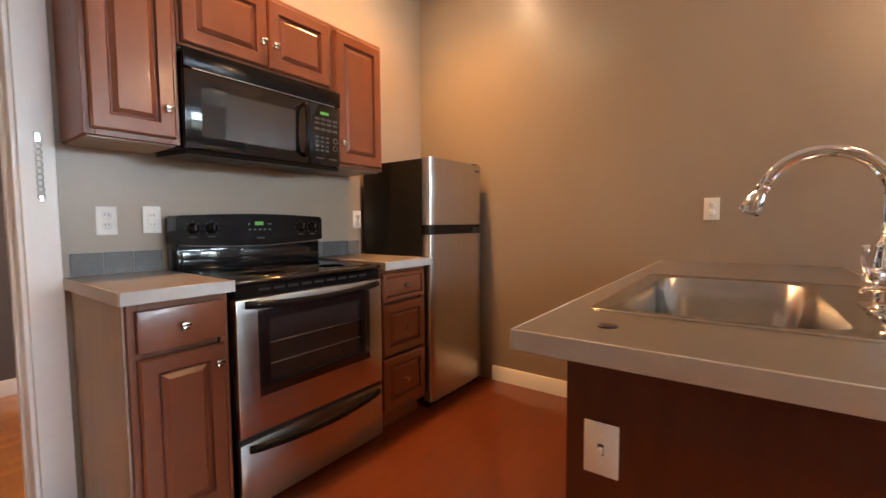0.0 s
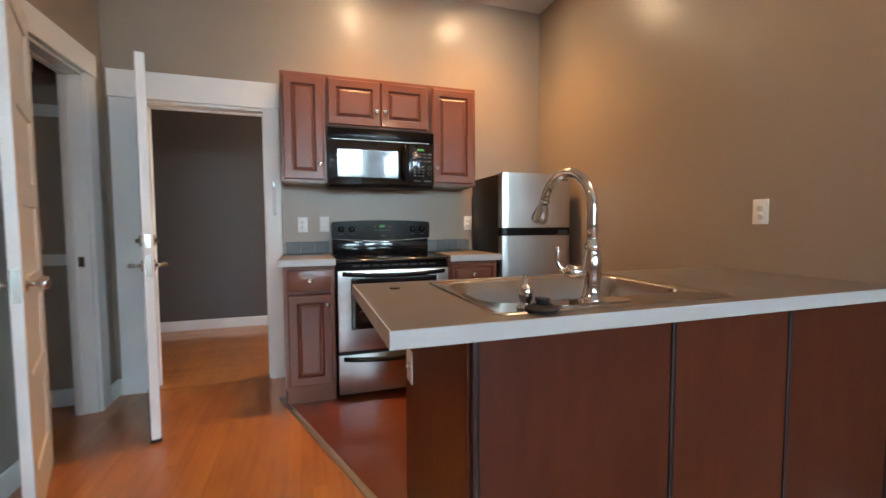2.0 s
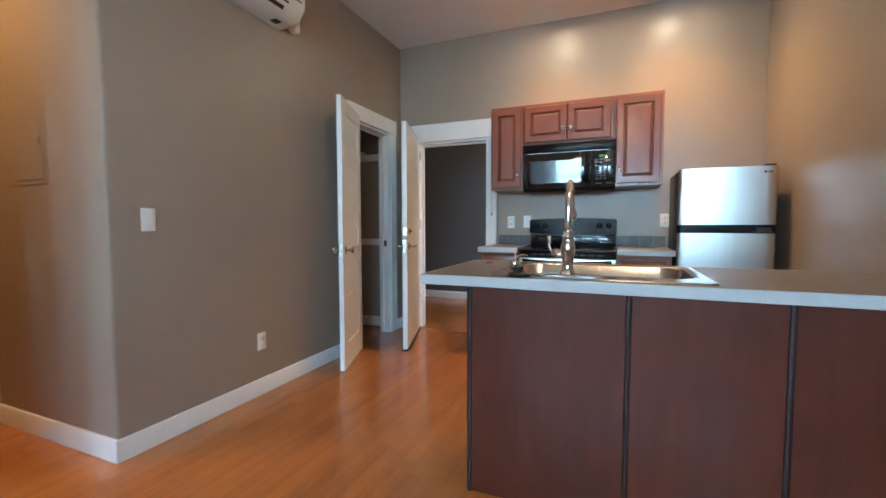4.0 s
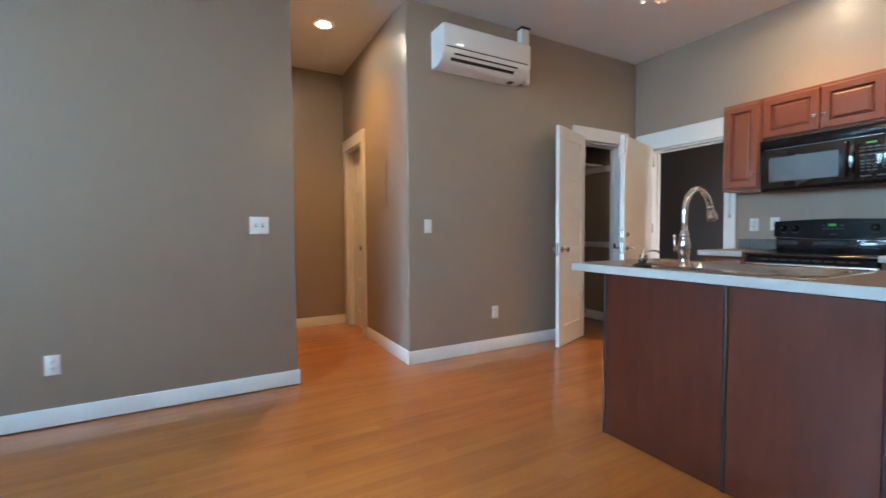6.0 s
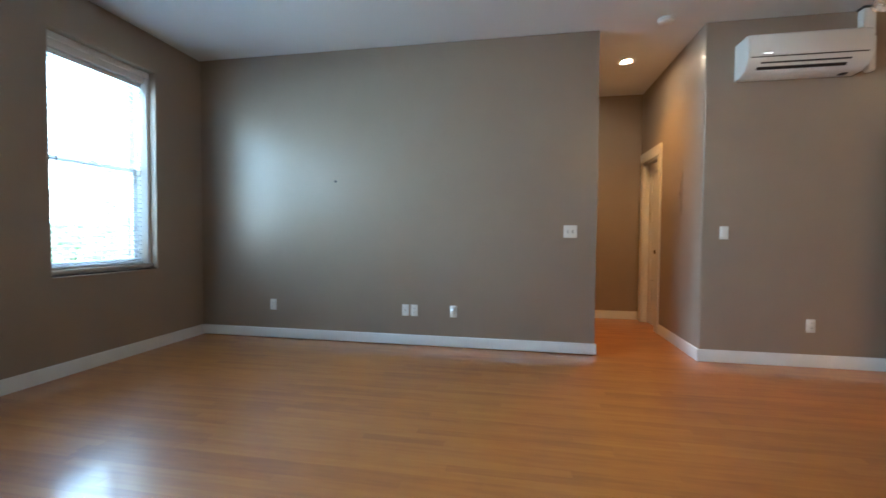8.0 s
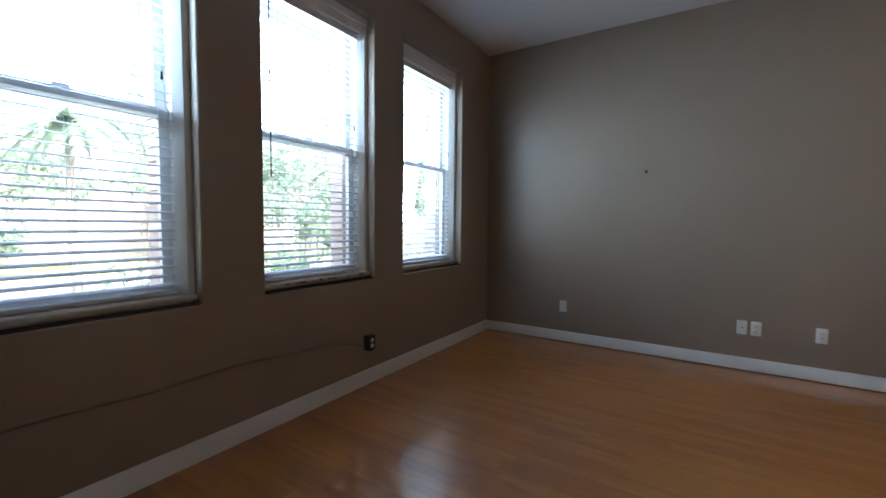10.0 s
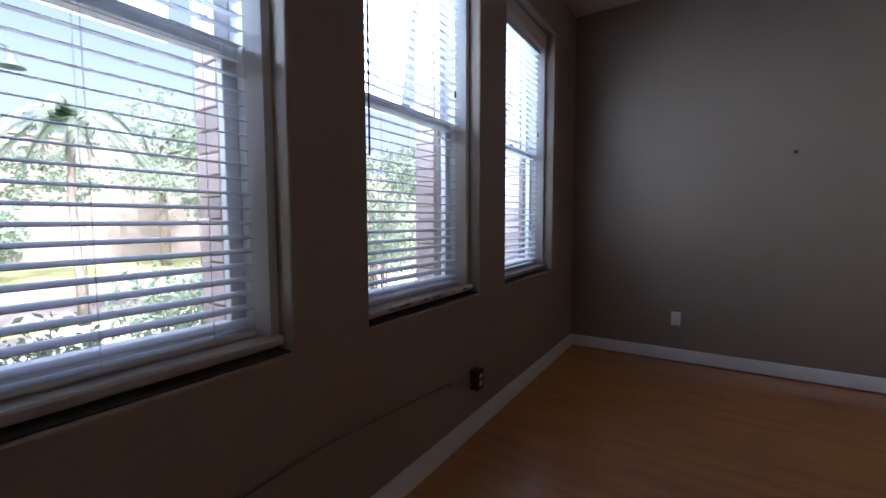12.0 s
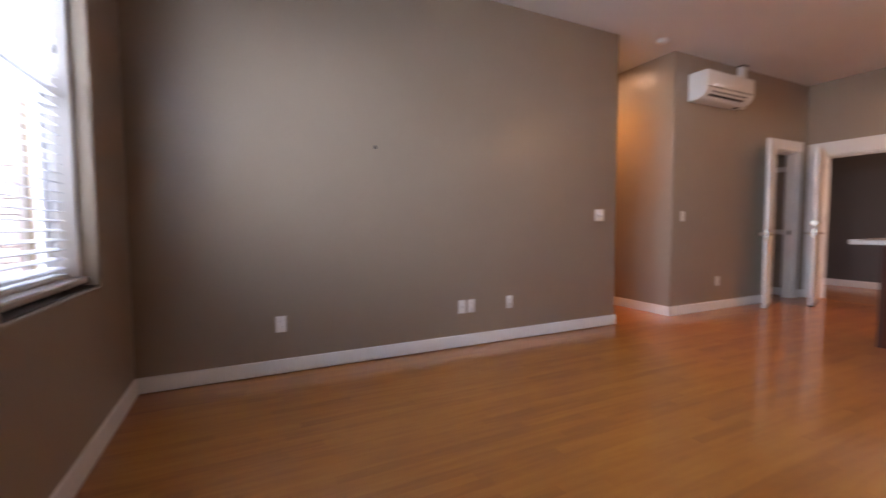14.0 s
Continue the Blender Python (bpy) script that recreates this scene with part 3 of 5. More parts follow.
def blind(x0, x1, wand):
    th = thing("window_blind", "white horizontal slat blind lowered with slats nearly flat", "blind", group="window blinds")
    xi0, xi1, yb = x0 + 0.062, x1 - 0.062, SY - 0.128
    top, bot = WZ1 - 0.118, WZ0 + 0.056
    part("headrail", cube((xi0, yb - 0.025, top - 0.04), (xi1, yb + 0.025, top), 0.003), VINYL, th)
    part("bottom_rail", cube((xi0, yb - 0.025, bot), (xi1, yb + 0.025, bot + 0.016), 0.004, 2), VINYL, th)
    bm = bmesh.new()
    prof = []
    for j in range(7):
        s = -1 + j / 3
        prof.append((0.0245 * s, 0.003 * (1 - s * s)))
    prof = prof + [(y, z - 0.0022) for y, z in prof[::-1]]
    extrude_profile(bm, prof, "x", xi0, xi1)
    slat = part("slat", bm, SLAT, th)
    pitch, z = 0.0435, bot + 0.045
    m = Matrix.Rotation(radians(-11), 4, "X")
    first = True
    while z < top - 0.05:
        ob = slat if first else new("slat", slat.data)
        ob.parent = th
        ob.matrix_basis = Matrix.Translation((0, yb, z)) @ m
        first = False
        z += pitch
    for x in (xi0 + 0.13, (xi0 + xi1) / 2, xi1 - 0.13):
        bm = bmesh.new()
        for y in (yb - 0.026, yb + 0.026):
            tube(bm, [(x, y, bot + 0.01), (x, y, top - 0.03)], 0.0009, 5)
        part("ladder_cord", bm, VINYL, th)
    xw = xi1 - 0.045
    part("tilt_wand", tube(bmesh.new(), [(xw, yb + 0.034, top - 0.03), (xw, yb + 0.038, top - 0.08), (xw, yb + 0.038, wand)], 0.004, 8), RUBBER, th, "dark tilt wand")
    part("cord_tassel", lathe(bmesh.new(), [(0, 0), (0.006, 0.002), (0.005, 0.03), (0.002, 0.04), (0, 0.04)], 10, pose(xi0 + 0.05, yb + 0.032, 1.83)), RUBBER, th, "dark cord tassel")
    part("lift_cord", tube(bmesh.new(), [(xi0 + 0.05, yb + 0.030, top - 0.03), (xi0 + 0.05, yb + 0.032, 1.868)], 0.001, 5), VINYL, th)


for k, (a, b) in enumerate(WINDOWS):
    window_unit(k + 1, a, b)
    blind(a, b, 1.44)


# ---- wall plates ----
def wall_plate(style, m, w=0.07, h=0.115, group="wall plates"):
    """A plate with its face towards local -y. style: outlet, switch, double, blank or cable."""
    words = {"outlet": "white plastic duplex wall outlet", "switch": "white plastic rocker switch", "toggle": "white plastic toggle switch on the end of the peninsula", "double": "white plastic double toggle switch plate",
             "blank": "white plastic jack plate", "gfci": "white plastic outlet with test buttons"}[style]
    th = thing("wall_outlet" if style in ("outlet", "gfci") else "wall_switch" if style in ("switch", "double", "toggle") else "jack_plate", words, "outlet" if style in ("outlet", "gfci") else "switch" if style != "blank" else "jack plate", m, group)
    part("plate", cube((-w / 2, -0.006, -h / 2), (w / 2, 0, h / 2), 0.003, 2), PLATE, th)
    if style == "outlet":
        for z in (-0.02, 0.02):
            part("socket", lathe(bmesh.new(), [(0, 0), (0.0165, 0), (0.0165, 0.002), (0, 0.002)], 16, pose(0, -0.006, z, 90)), PLATE, th)
            for x, hh in ((-0.006, 0.0045), (0.006, 0.0035)):
                part("slot", cube((x - 0.0012, -0.0086, z - hh + 0.003), (x + 0.0012, -0.0076, z + hh + 0.003)), SLOT, th)
    elif style in ("switch", "gfci"):
        part("rocker", cube((-0.0165, -0.0095, -0.033), (0.0165, -0.006, 0.033), 0.002), PLATE, th)
        if style == "gfci":
            for z in (-0.02, 0.02):
                for x in (-0.006, 0.006):
                    part("slot", cube((x - 0.0012, -0.0104, z - 0.004), (x + 0.0012, -0.0094, z + 0.004)), SLOT, th)
    elif style == "toggle":
        part("toggle_slot", cube((-0.0065, -0.0068, -0.0125), (0.0065, -0.0055, 0.0125)), GREYMARK, th)
        part("toggle", cube((-0.0048, -0.017, -0.008), (0.0048, -0.005, 0.006), 0.002), PLATE, th)
        for z in (-0.030, 0.030):
            part("screw", lathe(bmesh.new(), [(0, 0), (0.0032, 0), (0.0028, 0.0012), (0, 0.0014)], 10, pose(0, -0.006, z, 90)), PLATE, th)
    elif style == "double":
        for x in (-0.023, 0.023):
            part("toggle_slot", cube((x - 0.0065, -0.0068, -0.0125), (x + 0.0065, -0.0055, 0.0125)), GREYMARK, th)
            part("toggle", cube((x - 0.005, -0.018, -0.006), (x + 0.005, -0.005, 0.010), 0.002), PLATE, th)
    else:
        part("jack", lathe(bmesh.new(), [(0, 0), (0.006, 0), (0.005, 0.008), (0, 0.008)], 10, pose(0, -0.006, 0, 90)), NICKEL, th)
    return th


wall_plate("outlet", pose(0.940, KY, 1.147))
wall_plate("gfci", pose(1.098, KY, 1.151))
wall_plate("outlet", pose(2.274, KY, 1.157))
wall_plate("outlet", pose(EX, 0.469, 1.192, 0, 0, -90))
wall_plate("outlet", pose(AX, 0.430, 0.355, 0, 0, 90))
wall_plate("switch", pose(AX, -0.262, 1.149, 0, 0, 90))
wall_plate("double", pose(LX, -1.565, 1.153, 0, 0, 90), 0.122, 0.118)
wall_plate("blank", pose(LX, -3.155, 0.354, 0, 0, 90))
wall_plate("outlet", pose(LX, -3.062, 0.354, 0, 0, 90))
wall_plate("outlet", pose(LX, -2.664, 0.356, 0, 0, 90))
wall_plate("outlet", pose(LX, -4.618, 0.360, 0, 0, 90))
wall_plate("toggle", pose(1.317, 0.568, 0.623, 0, 0, -90), 0.075, 0.12)

anchor = thing("wall_anchor", "small grey plastic anchor stuck in the wall", "wall anchor", pose(LX, -3.907, 1.659, 0, 0, 90))
part("flange", lathe(bmesh.new(), [(0, 0), (0.014, 0), (0.012, 0.004), (0.007, 0.006), (0, 0.003)], 12, pose(0, 0, 0, 90)), SLOT, anchor)

jbox = thing("surface_outlet_box", "small surface box with an outlet low on the window wall", "outlet box", pose(1.658, SY, 0.312))
part("box", cube((-0.035, 0, -0.055), (0.035, 0.045, 0.055), 0.004, 2), SLOT, jbox, "dark metal box")
part("plate", cube((-0.034, 0.045, -0.056), (0.034, 0.050, 0.056), 0.002), SHADE_PLATE, jbox, "dark brown cover plate")
for z in (-0.02, 0.02):
    part("socket", lathe(bmesh.new(), [(0, 0), (0.0165, 0), (0.0165, 0.002), (0, 0.002)], 16, pose(0, 0.050, z, -90)), PLATE, jbox, "white socket face")
wire = thing("wall_cable", "thin cable painted in wall colour running to the outlet box", "cable", pose(1.68, SY, 0.30))
pts = [(0.01 + 0.11 * k, 0.008 + 0.002 * math.sin(k), 0.125 - 0.14 * math.exp(-0.32 * k) + 0.008 * math.sin(k * 0.9)) for k in range(24)]
part("cord", tube(bmesh.new(), pts, 0.0045, 8), CABLE, wire)
for k in (2, 7, 12):
    part("clip", cube((pts[k][0] - 0.006, 0.0, pts[k][2] - 0.011), (pts[k][0] + 0.006, 0.014, pts[k][2] + 0.011), 0.002), PAINT, wire)

epanel = thing("electric_panel", "flush electric panel door painted over in wall colour", "electric panel", pose(-0.90, HALL_N, 1.34))
part("rim", cube((-0.17, -0.003, -0.01), (0.17, 0, 0.43), 0.002), PAINT, epanel)
part("door", cube((-0.145, -0.006, 0.015), (0.145, -0.003, 0.405), 0.0015), PAINT, epanel)
part("latch", cube((0.10, -0.012, 0.19), (0.125, -0.006, 0.225), 0.001), PAINT, epanel)


# ---- ceiling fittings ----
def downlight(x, y, watts, cone, color):
    th = thing("recessed_downlight", "recessed ceiling downlight with white trim, lit warm", "downlight", pose(x, y, CEIL_Z), "recessed downlights")
    part("trim_ring", lathe(bmesh.new(), [(0.062, 0.002), (0.088, 0.0), (0.092, -0.006), (0.066, -0.009), (0.060, 0.0), (0.060, 0.09), (0.0645, 0.09), (0.0645, 0.002)], 28), TRIM, th)
    part("bulb", lathe(bmesh.new(), [(0, -0.004), (0.030, -0.003), (0.052, 0.004), (0.056, 0.020), (0.020, 0.085), (0, 0.085)], 20), BULB, th, "glowing warm reflector bulb")
    lamp(x, y, CEIL_Z - 0.012, watts, cone, color)


for (x, y), (w, c), tint in zip(CANS, CAN_WATTS, WARM):
    downlight(x, y, w, c, tint)

smoke = thing("smoke_detector", "round white smoke detector on the ceiling", "smoke detector", pose(-0.16, -0.81, CEIL_Z))
part("base", lathe(bmesh.new(), [(0, 0), (0.068, 0), (0.068, -0.010), (0, -0.010)], 26), PLATE, smoke)
part("cover", lathe(bmesh.new(), [(0.062, -0.010), (0.060, -0.026), (0.048, -0.036), (0, -0.038)], 26), PLATE, smoke)

chandelier = thing("crystal_chandelier", "ceiling chandelier of hanging clear glass drops on fine rods", "chandelier", pose(2.004, -0.580, CEIL_Z))
part("canopy", lathe(bmesh.new(), [(0, 0), (0.15, 0), (0.15, -0.02), (0.13, -0.03), (0, -0.03)], 30), CHROME, chandelier)
part("stem", tube(bmesh.new(), [(0, 0, -0.03), (0, 0, -0.42)], 0.010, 10), CHROME, chandelier)
part("plate", lathe(bmesh.new(), [(0, -0.42), (0.22, -0.42), (0.225, -0.43), (0.22, -0.44), (0, -0.44)], 30), CHROME, chandelier)
rng = random.Random(5)
for ring, (r, n, low) in enumerate(((0.0, 1, 1.154), (0.055, 5, 1.137), (0.11, 9, 1.057), (0.17, 13, 0.997))):
    for k in range(n):
        a = 2 * math.pi * (k + 0.5 * (ring % 2)) / n
        z = -low + rng.uniform(-0.015, 0.015)
        x, y = r * math.cos(a), r * math.sin(a)
        strand = part("strand", tube(bmesh.new(), [(x, y, -0.44), (x, y, z + 0.05)], [0.0045, 0.0055], 8), GLASS, chandelier, "thin glass rod")
        part("drop", lathe(bmesh.new(), [(0, -0.018), (0.009, -0.0155), (0.0165, -0.006), (0.0170, 0.002), (0.0125, 0.014), (0.007, 0.030), (0.0055, 0.05), (0, 0.05)], 14, pose(x, y, z)), GLASS, strand, "clear glass teardrop")

bulb_data = bpy.data.lights.new("chandelier_bulb", "POINT")
bulb_data.energy, bulb_data.color, bulb_data.shadow_soft_size = 1.1, (1.0, 0.56, 0.25), 0.16
new("chandelier_bulb", bulb_data).location = (2.004, -0.580, CEIL_Z - 0.62)
part("bulb", lathe(bmesh.new(), [(0, -0.52), (0.02, -0.51), (0.026, -0.49), (0.014, -0.45), (0.012, -0.44), (0, -0.44)], 14), BULB, chandelier, "glowing warm bulb")

# ---- air conditioner ----
ac = thing("air_conditioner", "white wall-mounted mini-split air conditioner", "air conditioner", pose(AX, -0.215, 2.455))
prof = [(0, 0.0), (0.10, 0.0), (0.175, 0.028), (0.215, 0.085), (0.222, 0.12), (0.222, 0.285), (0.205, 0.305), (0, 0.305)]
part("body", extrude_profile(bmesh.new(), prof, "y", 0.012, 0.868), ACBODY, ac)
for y0, y1 in ((0, 0.012), (0.868, 0.880)):
    inner = [(x * 0.985, z * 0.985 + 0.002) for x, z in prof]
    part("side_cover", extrude_profile(bmesh.new(), inner, "y", y0, y1), ACBODY, ac)
part("front_panel", cube((0.2205, 0.014, 0.125), (0.2275, 0.851, 0.288), 0.003, 2), ACBODY, ac)
part("panel_gap", cube((0.2185, 0.02, 0.115), (0.2235, 0.845, 0.1225)), DARKSLOT, ac)


def on_slope(y0, y1, s0, s1, lift):
    """A strip on the sloping outlet face, s0 to s1 from its foot to its head."""
    p, q = Vector((0.175, 0, 0.028)), Vector((0.215, 0, 0.085))
    n = Vector((q.z - p.z, 0, -(q.x - p.x))).normalized()
    bm = bmesh.new()
    c = [p.lerp(q, s0) - n * 0.004, p.lerp(q, s1) - n * 0.004, p.lerp(q, s1) + n * lift, p.lerp(q, s0) + n * lift]
    return extrude_profile(bm, [(v.x, v.z) for v in c], "y", y0, y1)


part("vent_slot", on_slope(0.10, 0.74, 0.74, 0.92, 0.0015), DARKSLOT, ac, "dark air outlet slot")
part("vent_slot", on_slope(0.08, 0.72, 0.02, 0.38, 0.0015), DARKSLOT, ac, "dark air outlet slot")
part("louvre", on_slope(0.09, 0.73, 0.42, 0.70, 0.006), ACBODY, ac)
# The badge is no lamp; its glint is put in as emission.
part("badge", cube((0.2270, 0.11, 0.140), (0.2285, 0.175, 0.147)), BADGESHINE, ac, "small badge with its shine put in as glow")
part("bottom_cap", cube((0.05, 0.74, -0.008), (0.10, 0.79, 0.001), 0.003), DARKSLOT, ac)
duct = thing("line_cover", "white line-set cover rising from the air conditioner to the ceiling", "pipe cover", pose(AX, 0.735, 2.455))
part("channel", cube((0.0, -0.045, 0.306), (0.07, 0.045, 0.520), 0.008, 2), ACBODY, duct)
part("lower_bend", cube((0.0, -0.0, 0.012), (0.075, 0.055, 0.306), 0.02, 3), ACBODY, duct)
part("ceiling_collar", cube((0.0, -0.055, 0.520), (0.08, 0.055, 0.5345), 0.003), DARKSLOT, duct, "dark gap at the ceiling")

# ---- kitchen cabinets ----
def raised_door(bm, x0, x1, z0, z1, y, thick=0.02, frame=0.052):
    """A raised-panel front facing -y: rounded rim, flat frame, groove and a lifted field."""
    rings = [(0.0, 0.0), (0.0, -thick + 0.006), (0.006, -thick), (frame, -thick), (frame + 0.006, -thick + 0.009), (frame + 0.012, -thick + 0.009), (frame + 0.028, -thick + 0.001), (frame + 0.030, -thick + 0.001)]
    rows = []
    for inset, d in rings:
        rows.append([bm.verts.new((x, y + d, z)) for x, z in ((x0 + inset, z0 + inset), (x1 - inset, z0 + inset), (x1 - inset, z1 - inset), (x0 + inset, z1 - inset))])
    groove = []
    for k, (a, b) in enumerate(zip(rows, rows[1:])):
        for j in range(4):
            f = bm.faces.new((a[j], a[(j + 1) % 4], b[(j + 1) % 4], b[j]))
            if k in (3, 4):
                groove.append(f)
    bm.faces.new(rows[-1])
    bm.faces.new(rows[0][::-1])
    return groove


def front(name, x0, x1, z0, z1, y, parent, frame=0.052):
    """A door or drawer front with a groove coloured darker than the wood."""
    bm = bmesh.new()
    groove = raised_door(bm, x0, x1, z0, z1, y, 0.02, frame)
    for f in groove:
        f.material_index = 1
    ob = part(name, bm, CHERRY, parent, smooth=False)
    ob.data.materials.append(GROOVE)
    return ob


def cup_knob(x, y, z, parent):
    """A small nickel knob with a squared, slightly drooping face."""
    bm = lathe(bmesh.new(), [(0, 0), (0.009, 0), (0.006, 0.004), (0.005, 0.014), (0, 0.014)], 12, pose(x, y, z, 90))
    box(bm, (x - 0.0165, y - 0.027, z - 0.002), (x + 0.0165, y - 0.012, z + 0.014), 0.005, 2)
    box(bm, (x - 0.0115, y - 0.022, z - 0.015), (x + 0.0115, y - 0.012, z), 0.004, 2)
    return part("knob", bm, NICKEL, parent, "small nickel knob")


def carcass(cab, x0, x1, y0, y1, z0, z1):
    """Case with a face frame of two stiles and two rails."""
    part("case", cube((x0, y0 + 0.019, z0), (x1, y1, z1), 0.001), CHERRY, cab)
    for sx in (x0, x1 - 0.03):
        part("stile", cube((sx, y0, z0), (sx + 0.03, y0 + 0.0185, z1), 0.001), CHERRY, cab)
    for rz in (z0, z1 - 0.03):
        part("rail", cube((x0 + 0.0305, y0, rz), (x1 - 0.0305, y0 + 0.0185, rz + 0.03), 0.001), CHERRY, cab)


UY, BY = 2.120, 1.845          # fronts of upper and base cases
for x0, x1, z0, fronts in ((0.815, 1.110, 1.438, "r"), (1.112, 1.863, 1.828, "two"), (1.865, 2.222, 1.438, "l")):
    cab = thing("wall_cabinet", "cherry wood wall cabinet with raised-panel door" if fronts != "two" else "short cherry wood wall cabinet with two raised-panel doors over the microwave", "cabinet", pose(0, 0, 0), "cherry wall cabinets")
    carcass(cab, x0, x1, UY, KY - 0.001, z0, 2.175)
    part("underside", cube((x0 + 0.012, UY + 0.02, z0 - 0.006), (x1 - 0.012, KY - 0.002, z0 - 0.0005), 0.001), PALEWOOD, cab, "pale maple underside")
    if fronts == "two":
        m = (x0 + x1) / 2
        d = front("door", x0 + 0.012, m - 0.003, z0 + 0.012, 2.150, UY, cab)
        cup_knob(m - 0.030, UY - 0.02, z0 + 0.115, d)
        d = front("door", m + 0.003, x1 - 0.030, z0 + 0.012, 2.150, UY, cab)
        cup_knob(m + 0.030, UY - 0.02, z0 + 0.115, d)
    else:
        d = front("door", x0 + (0.018 if fronts == "r" else 0.012), x1 - 0.018, z0 + 0.020, 2.150, UY, cab)
        cup_knob(x1 - 0.046 if fronts == "r" else x0 + 0.040, UY - 0.02, z0 + 0.125, d)

base_l = thing("base_cabinet", "cherry wood base cabinet with one drawer over a door", "cabinet", pose(0, 0, 0), "cherry base cabinets")
carcass(base_l, 0.825, 1.130, BY, KY - 0.001, 0.10, 0.887)
part("toe_kick", cube((0.830, BY + 0.012, 0.005), (1.130, KY - 0.01, 0.0995), 0.001), CHERRY, base_l)
part("end_panel", cube((0.817, BY + 0.018, 0.005), (0.8245, KY - 0.001, 0.887), 0.001), PALEWOOD, base_l, "pale maple laminate end panel")
d = part("drawer", cube((0.845, BY - 0.02, 0.728), (1.110, BY - 0.0005, 0.862), 0.004, 2), CHERRY, base_l, "flat cherry drawer front")
cup_knob(0.977, BY - 0.02, 0.795, d)
d = front("door", 0.845, 1.110, 0.125, 0.705, BY, base_l)
cup_knob(1.082, BY - 0.02, 0.640, d)

base_r = thing("base_cabinet", "cherry wood base cabinet with three raised-panel drawers", "cabinet", pose(0, 0, 0), "cherry base cabinets")
carcass(base_r, 1.905, 2.275, BY, KY - 0.001, 0.10, 0.887)
part("toe_kick", cube((1.905, BY + 0.06, 0.005), (2.275, KY - 0.01, 0.0995), 0.001), CHERRY, base_r)
for z0, z1, fr in ((0.715, 0.868, 0.022), (0.425, 0.700, 0.045), (0.130, 0.410, 0.045)):
    d = front("drawer", 1.918, 2.260, z0, z1, BY, base_r, fr)
    cup_knob(2.090, BY - 0.02, (z0 + z1) / 2, d)

for x0, x1 in ((0.795, 1.136), (1.902, 2.292)):
    top = thing("countertop", "taupe laminate countertop with a pale front edge", "countertop", pose(0, 0, 0), "kitchen countertops")
    part("slab", cube((x0 + 0.004, 1.796, 0.888), (x1 - 0.004, KY - 0.0015, 0.930), 0.002), COUNTER, top)
    part("edge_band", cube((x0, 1.790, 0.8885), (x1, 1.7955, 0.9305), 0.0015), EDGE, top, "pale laminate edge band")
    if x0 < 1:
        part("edge_band", cube((x0 - 0.002, 1.7957, 0.8885), (x0 + 0.0035, KY - 0.002, 0.9305), 0.001), EDGE, top, "pale laminate edge band")
for x0, x1 in ((0.817, 1.130), (1.885, 2.285)):
    bs = thing("backsplash", "single row of grey glazed tiles along the counter", "backsplash", pose(0, 0, 0), "tile backsplashes")
    part("grout_bed", cube((x0, KY - 0.005, 0.931), (x1, KY - 0.0005, 1.021)), GROUT, bs)
    n = max(3, round((x1 - x0) / 0.102))
    w = (x1 - x0) / n
    for k in range(n):
        part("tile", cube((x0 + w * k + 0.0015, KY - 0.011, 0.933), (x0 + w * (k + 1) - 0.0015, KY - 0.0048, 1.0195), 0.002), TILE, bs)

# ---- kitchen range ----
stove = thing("kitchen_range", "black and stainless steel electric range with glass oven door", "stove", pose(1.144, 1.832, 0.006))
W = 0.752
part("body", cube((0.0, 0.03, 0.03), (W, 0.54, 0.893), 0.002), BLACK, stove, "black enamelled body")
part("plinth", cube((0.03, 0.07, 0.0), (W - 0.03, 0.50, 0.03)), BLACK, stove)
ct = part("cooktop", cube((-0.004, -0.012, 0.894), (W + 0.004, 0.50, 0.914), 0.009, 3), BLACKGLASS, stove, "black glass cooktop with a rounded rim")
part("glass", cube((0.03, 0.03, 0.9142), (W - 0.03, 0.47, 0.9165), 0.001), BLACKGLASS, ct)
for x, y, r in ((0.20, 0.14, 0.09), (0.55, 0.14, 0.075), (0.20, 0.35, 0.075), (0.55, 0.35, 0.09)):
    part("burner_ring", lathe(bmesh.new(), [(r - 0.003, 0.9166), (r, 0.9166), (r, 0.9170), (r - 0.003, 0.9170), (r - 0.003, 0.9166)], 40, pose(x, y, 0)), MWINDOW, ct)
guard_back = part("backguard", cube((0.004, 0.475, 0.915), (W - 0.004, 0.56, 1.045), 0.010, 2), BLACKGLASS, stove, "glossy black backguard")
part("raised_panel", cube((0.022, 0.466, 0.936), (W - 0.022, 0.478, 1.006), 0.0055, 3), BLACKGLASS, guard_back)
part("rail", tube(bmesh.new(), [(0.012, 0.472, 1.016), (W - 0.012, 0.472, 1.016)], 0.005, 10), BLACKGLASS, guard_back)
bm = bmesh.new()
outline = [(0.0, 1.045), (0.006, 1.035)] + [(0.006 + (W - 0.012) * k / 16, 1.035 - 0.016 * math.sin(math.pi * k / 16)) for k in range(1, 16)] + [(W - 0.006, 1.035), (W, 1.045), (W, 1.150), (W - 0.012, 1.162)]
outline += [(W - 0.012 - (W - 0.024) * k / 16, 1.162 + 0.012 * math.sin(math.pi * k / 16)) for k in range(1, 16)] + [(0.012, 1.162), (0.0, 1.150)]
extrude_profile(bm, outline, "y", 0.452, 0.560)
console = part("console", bm, BLACK, stove, "glossy black control panel")
part("chrome_lip", tube(bmesh.new(), [(0.006 + (W - 0.012) * k / 16, 0.452, 1.033 - 0.016 * math.sin(math.pi * k / 16)) for k in range(17)], 0.0022, 6), STEEL, console)
